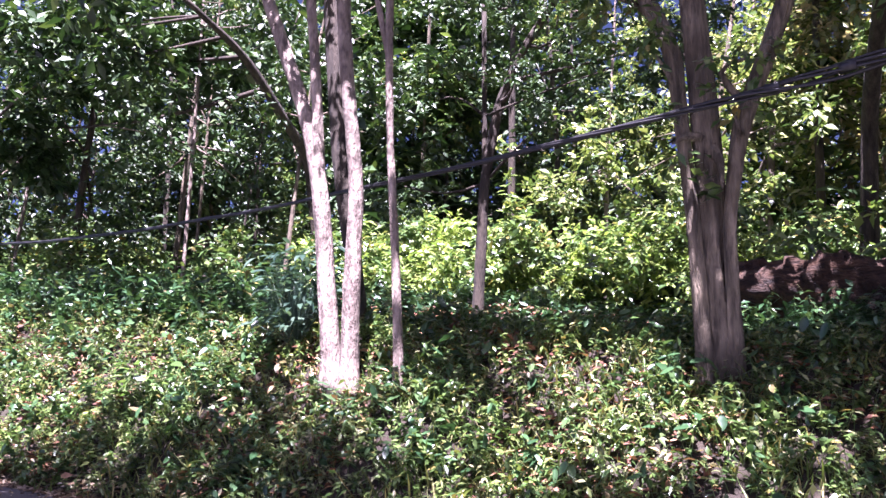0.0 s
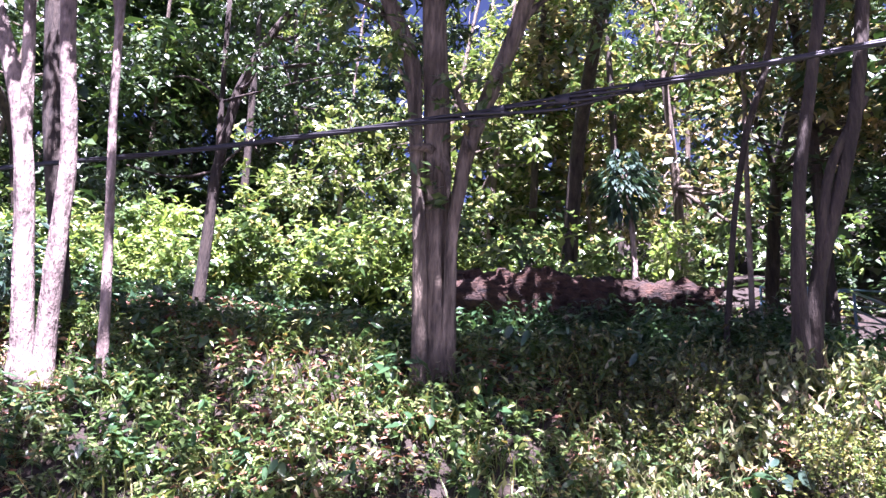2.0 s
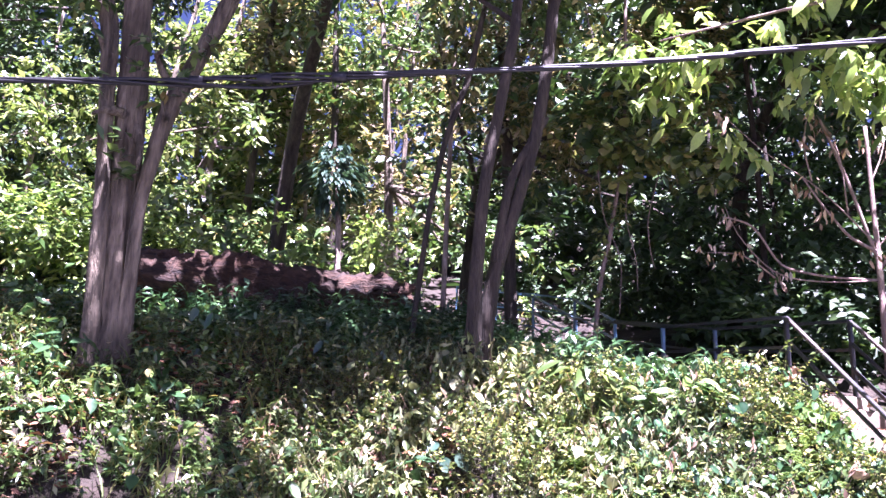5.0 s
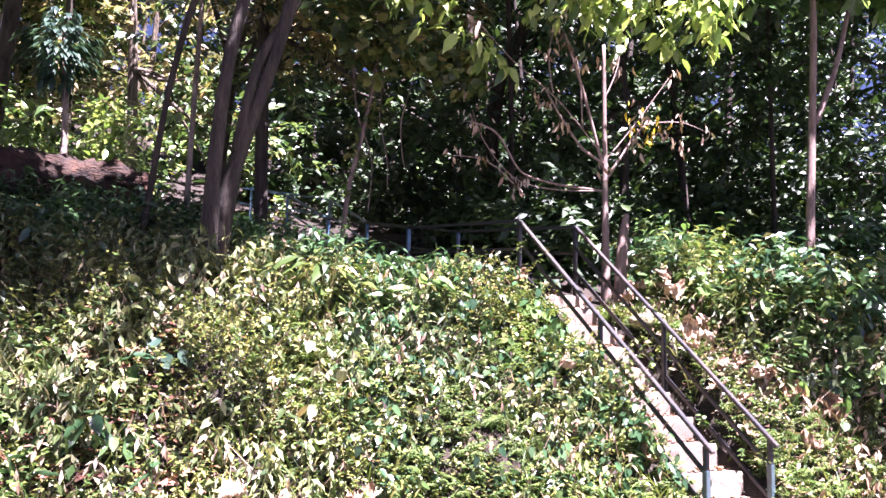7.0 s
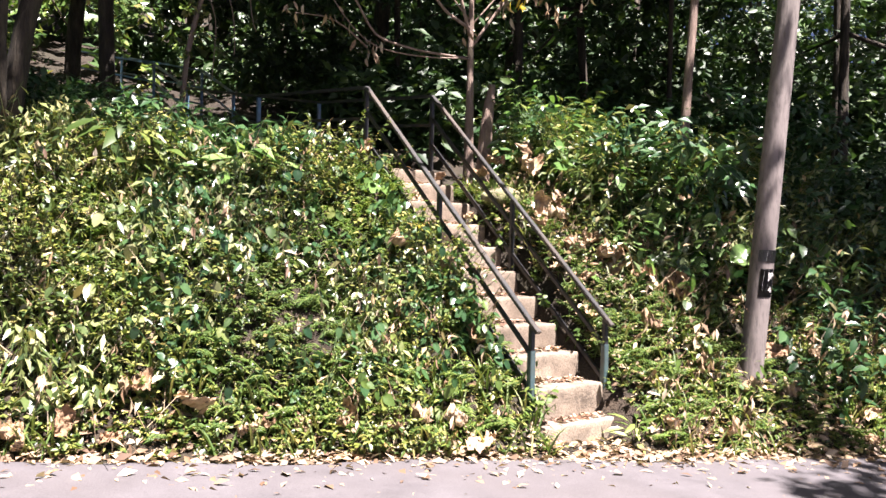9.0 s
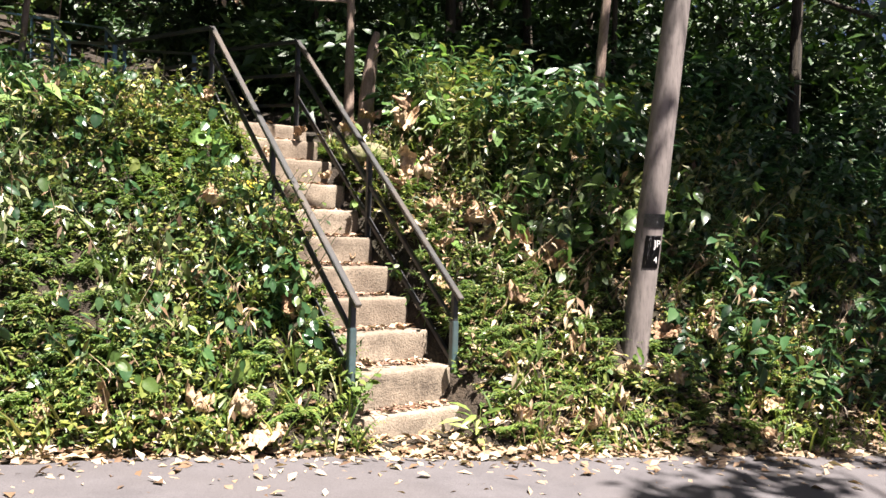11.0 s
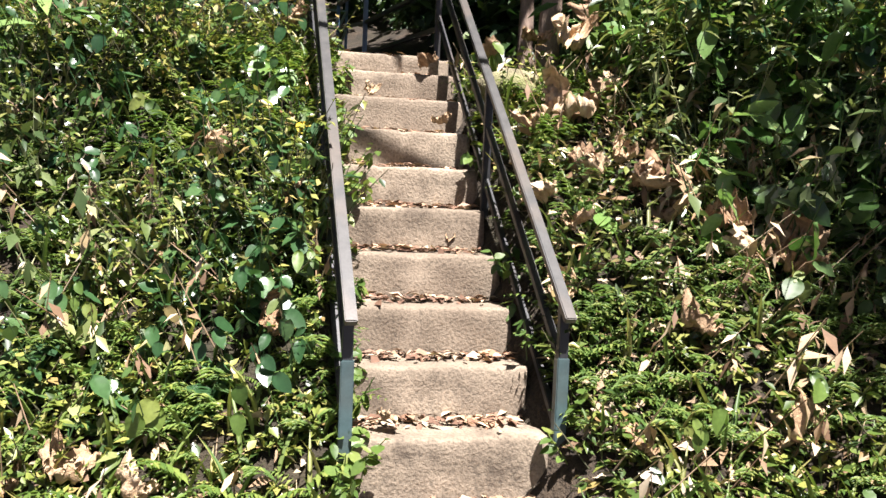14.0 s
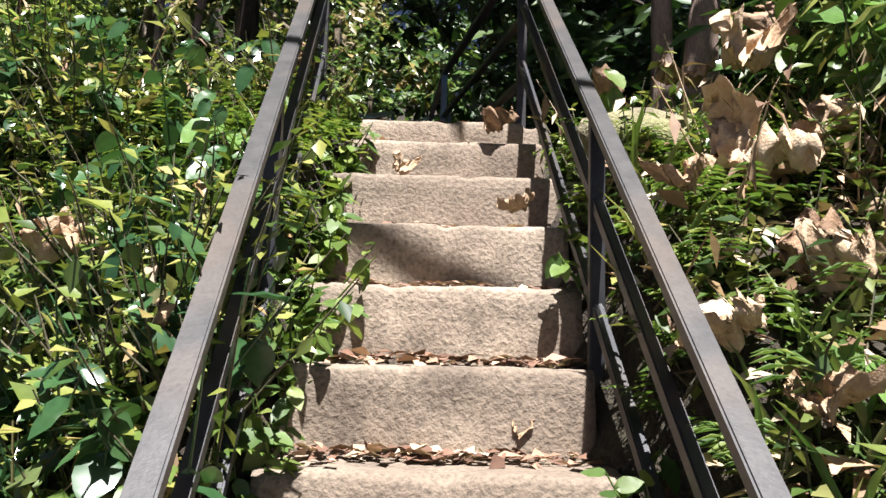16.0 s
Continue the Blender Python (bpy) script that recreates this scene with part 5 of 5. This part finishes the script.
leaf_pair("weed", (6.8, 3.3, 1.55), .13, M_BANK_LEAF, "weed with a pair of broad green leaves by the handrail", 2, 1)
leaf_pair("weed", (6.5, 3.85, 1.85), .15, M_BANK_LEAF, "broad-leaved weed high on the bank", 3, 2)
leaf_pair("weed", (7.11, 3.36, 1.62), .14, M_YELLOW, "single yellowed leaf hanging by the handrail", 1, 3)
leaf_pair("weed", (6.95, 3.75, 2.0), .16, M_BRIGHT, "fresh weed with long bright leaves beside the handrail", 4, 4)
leaf_pair("weed", (6.45, 2.75, .95), .12, M_BANK_LEAF, "dark broad-leaved weed low on the bank", 3, 5)
leaf_pair("weed", (8.45, 2.6, .75), .12, M_BRIGHT, "bright broad-leaved weed among dry leaves", 4, 6)
leaf_pair("weed", (8.55, 3.4, 1.75), .14, M_BRIGHT, "bright broad-leaved weed beside the stairs", 3, 7)
leaf_pair("weed", (10.0, 2.05, 1.5), .24, M_BRIGHT, "tall weed with large green leaves beside the pole", 5, 8)
plant("shrub", (9.3, 4.1), "fresh green leafy shrub above the stairs", "shrub", M_BRIGHT, 70, .2, .8, 1.2, 8, (BLADE, BLADE_T), .1)
plant("shrub", (-5.6, 4.3), "pale sunlit broad-leaved shrub on the bank", "shrub", M_BRIGHT, 60, .22, .9, .5, 9, (BLADE, BLADE_T), .2, 2.0)


def build_palm():
    rng = np.random.default_rng(31)
    th = thing("small_tree", (3.1, 9.0, float(ground_z(3.1, 9.0))), "small tree with a drooping bluish-green crown", "tree")
    o = np.array(th.location)
    bm = tube_bm([(0, 0, -.1, .05), (0, 0, 1.2, .045), (-.1, 0, 2.4, .04)], 8, .03, rng, .02)
    part("trunk", bm, M_BARK, th)
    n = 1100
    d = unit(rng.normal(0, 1, (n, 3)) * np.array([1, 1, .8]))
    at = np.array([-.15, 0, 2.15]) + d * np.array([.4, .4, .5]) * rng.uniform(.5, 1, n)[:, None] + .1 * np.sin(d * 9)
    ax = d * np.array([1, 1, .3]) + np.array([0, 0, -.7])
    v, t = leaf_arrays(at, ax, d + np.array([0, 0, .4]), rng.uniform(.1, .2, n), np.full(n, .95))
    ob = new("crown", mesh_of("crown", v, 3, t, M_BLUISH))
    ob.parent = th


build_palm()


def build_vine():
    rng = np.random.default_rng(32)
    pts = [(5.95, 6.3, 2.5, .03), (6.03, 6.3, 3.54, .03), (6.16, 6.3, 3.98, .026), (6.26, 6.3, 4.5, .026), (6.36, 6.3, 5.11, .024), (6.44, 6.3, 5.9, .02), (6.5, 6.3, 8.5, .02)]
    th = thing("hanging_vine", (5.95, 6.3, float(ground_z(5.95, 6.3))), "leafy hanging vine by the walkway railing", "vine")
    bm = tube_bm(pts, 7, .05, rng, .05)
    bm.transform(Matrix.Translation(-th.location))
    part("stem", bm, M_STEM, th)
    for k in range(3):
        q = [(5.95 + .45 * k + .1, 6.35, 5.2, .008), (6.1 + .3 * k, 6.3, 4.4, .008), (6.35 + .2 * k, 6.3, 3.9, .007), (6.3 + .25 * k, 6.3, 3.2 + .3 * k, .006)]
        bm = tube_bm(q, 5, 0, rng, .02)
        bm.transform(Matrix.Translation(-th.location))
        part("tendril", bm, M_STEM, th)
    c = np.array([p[:3] for p in pts])
    s = np.linspace(0, len(c) - 2.3, 24)
    cen = np.stack([np.interp(s, np.arange(len(c)), c[:, k]) for k in range(3)], 1)
    v1 = crown_arrays(cen, np.full(24, .12), 420, .085, rng, 1.1)
    v2 = crown_arrays([(6.3, 6.0, 5.1), (6.9, 5.9, 5.3), (5.7, 6.1, 5.4), (7.3, 5.8, 5.0), (6.4, 6, 5.8)], [.5, .5, .5, .35, .7], 1100, .13, rng, 1.0, .7, (BROAD, BROAD_T))
    v, t = joined([v1, v2])
    ob = new("foliage", mesh_of("foliage", v - np.array(th.location), 3, t, M_BANK_LEAF))
    ob.parent = th


build_vine()


def build_stone():
    rng = np.random.default_rng(33)
    bm = bmesh.new()
    bmesh.ops.create_icosphere(bm, subdivisions=3, radius=1)
    for v in bm.verts:
        k = 1 + .18 * math.sin(v.co.x * 3 + 1) * math.cos(v.co.y * 4) + rng.normal(0, .03)
        v.co = Vector((v.co.x * .23 * k, v.co.y * .15 * k, v.co.z * .1 * k)) + Vector(rng.normal(0, .004, 3))
    for f in bm.faces:
        f.smooth = True
    ob = new("stone", bpy.data.meshes.new("stone"))
    bm.to_mesh(ob.data)
    bm.free()
    ob.data.materials.append(M_STONE)
    ob.location = (8.27, 3.58, 1.9)
    tagged(ob, "mossy stone beside the stairs, tinted as by yellow light", "stone")


build_stone()


# large curled dry leaves: a broad blade crumpled and rolled at the rim
def dry_leaf_mesh(seed):
    rng = np.random.default_rng(seed)
    nu, nv = 21, 23
    v = []
    off = Vector(rng.uniform(0, 50, 3))
    curl, roll_in, twist = rng.uniform(.2, 1.3), rng.uniform(.35, 1.6), rng.uniform(-1.8, 1.8)
    lobes, side = rng.uniform(2.2, 3.6), rng.uniform(-.5, .5)
    for j in range(nv):
        q = j / (nv - 1)
        body = math.sin(math.pi * min(1, q * .93 + .05)) ** .6 * .4
        for i in range(nu):
            p = i / (nu - 1) * 2 - 1
            w = body * (1 + .13 * math.sin(q * 6.283 * lobes + (2.0 if p > 0 else 0.4)) * abs(p) + .25 * noise.noise(Vector((q * 9, 3 + (p > 0) * 7, 1)) + off))
            a = p * roll_in * (1 + side * p) + twist * (q - .5)
            x = math.sin(a) / roll_in * w * 1.25
            z = (1 - math.cos(a)) / roll_in * w * 1.25 + curl * (q - .5) ** 2 * .7
            f = Vector((p * 1.6, q * 4.5, 0)) + off
            fold = abs(math.sin(q * 17 + 3.5 * abs(p) + 2 * noise.noise(f * .6)))
            z += .24 * noise.noise(f) + .22 * abs(noise.noise(f * 1.9)) + .1 * noise.noise(f * 3.7) + .05 * fold * abs(p) + .05 * abs(p) ** .5
            y = q - .5 + .1 * noise.noise(f * 1.3 + Vector((0, 5, 0))) + .04 * noise.noise(f * 3.9)
            v.append((x + .09 * noise.noise(f * 1.5 + Vector((9, 0, 0))), y, z))
    idx = [(j * nu + i, j * nu + i + 1, (j + 1) * nu + i + 1, (j + 1) * nu + i) for j in range(nv - 1) for i in range(nu - 1)]
    return mesh_of("dry_leaf", np.array(v), 4, np.array(idx), M_DRY, True)


DRY = [dry_leaf_mesh(s) for s in range(11)]
FALLEN = [(8.6, 3.63, 2.16, .5), (8.62, 3.18, 1.56, .4), (8.68, 2.68, .8, .4), (8.2, 2.62, .72, .3), (8.22, 2.95, 1.0, .28), (8.2, 2.3, .45, .26), (9.24, 2.27, .62, .42), (8.85, 2.6, .8, .4), (8.63, 2.83, .86, .3), (9.15, 2.15, .46, .38), (8.65, 2.05, .36, .34), (8.95, 1.75, .2, .4), (9.25, 1.5, .12, .42), (9.1, 1.4, 0.02, .3),
          (8.35, 1.85, .2, .3), (9.0, 2.45, .8, .36), (8.3, 2.5, .62, .26), (8.5, 3.1, 1.2, .3), (8.42, 3.2, 1.4, .34), (9.1, 3.5, 2.0, .3), (8.9, 3.9, 2.35, .4), (8.55, 4.1, 2.25, .34),
          (8.75, 3.3, 1.55, .28), (8.4, 2.75, .95, .26), (9.9, 2.0, .8, .3), (9.8, 1.6, .4, .34), (10.2, 1.5, .35, .3), (7.05, 2.84, .98, .26), (6.75, 3.08, 1.42, .32), (6.99, 2.36, .42, .26),
          (6.55, 1.95, .2, .3), (6.35, 2.05, .22, .34), (7.1, 4.2, 2.3, .3), (6.6, 2.7, .9, .24), (9.4, 3.2, 1.9, .3), (9.95, 2.8, 1.9, .32), (9.6, 3.6, 2.5, .3), (5.2, 2.2, .25, .26), (4.2, 2.5, .32, .26),
          (10.4, 2.6, 1.7, .3), (8.25, 3.9, 2.1, .28), (8.3, 1.55, .04, .26), (8.75, 1.3, .0, .3), (7.9, 4.1, 2.06, .22), (7.5, 3.98, 1.86, .2), (7.9, 3.62, 1.66, .2), (7.86, 3.1, 1.03, .18), (7.44, 2.12, .4, .16)]
rng_d = np.random.default_rng(14)
for k in range(34):          # more of them strewn through the weeds beside the stairs and along the verge
    x = rng_d.uniform(8.25, 11.0) if k < 20 else rng_d.uniform(3.0, 7.1)
    t = rng_d.uniform(.1, 1.9) if k < 20 else rng_d.uniform(.05, .5)
    y = float(road_edge(x)) + t
    FALLEN.append((x, y, float(ground_z(x, y)) + .05, rng_d.uniform(.2, .36)))
for k, (x, y, z, s) in enumerate(FALLEN):
    ob = new("dry_leaf", DRY[k % 11])
    e = [rng_d.normal(.35, .45), rng_d.normal(0, .55), rng_d.uniform(0, 6.28)]
    ob.matrix_basis = Matrix.LocRotScale((x, y, max(z + .03, float(ground_z(x, y)) + (.15 if z > .3 else .05)) if not 7.3 < x < 8.0 else z + .03), Euler(e), (s * .6, s * .58, s * .62))
    tagged(ob, "large curled pale brown dry leaf on the weeds" if z > .3 else "large curled pale brown dry leaf on the ground", "dry leaf", "large dry leaves")
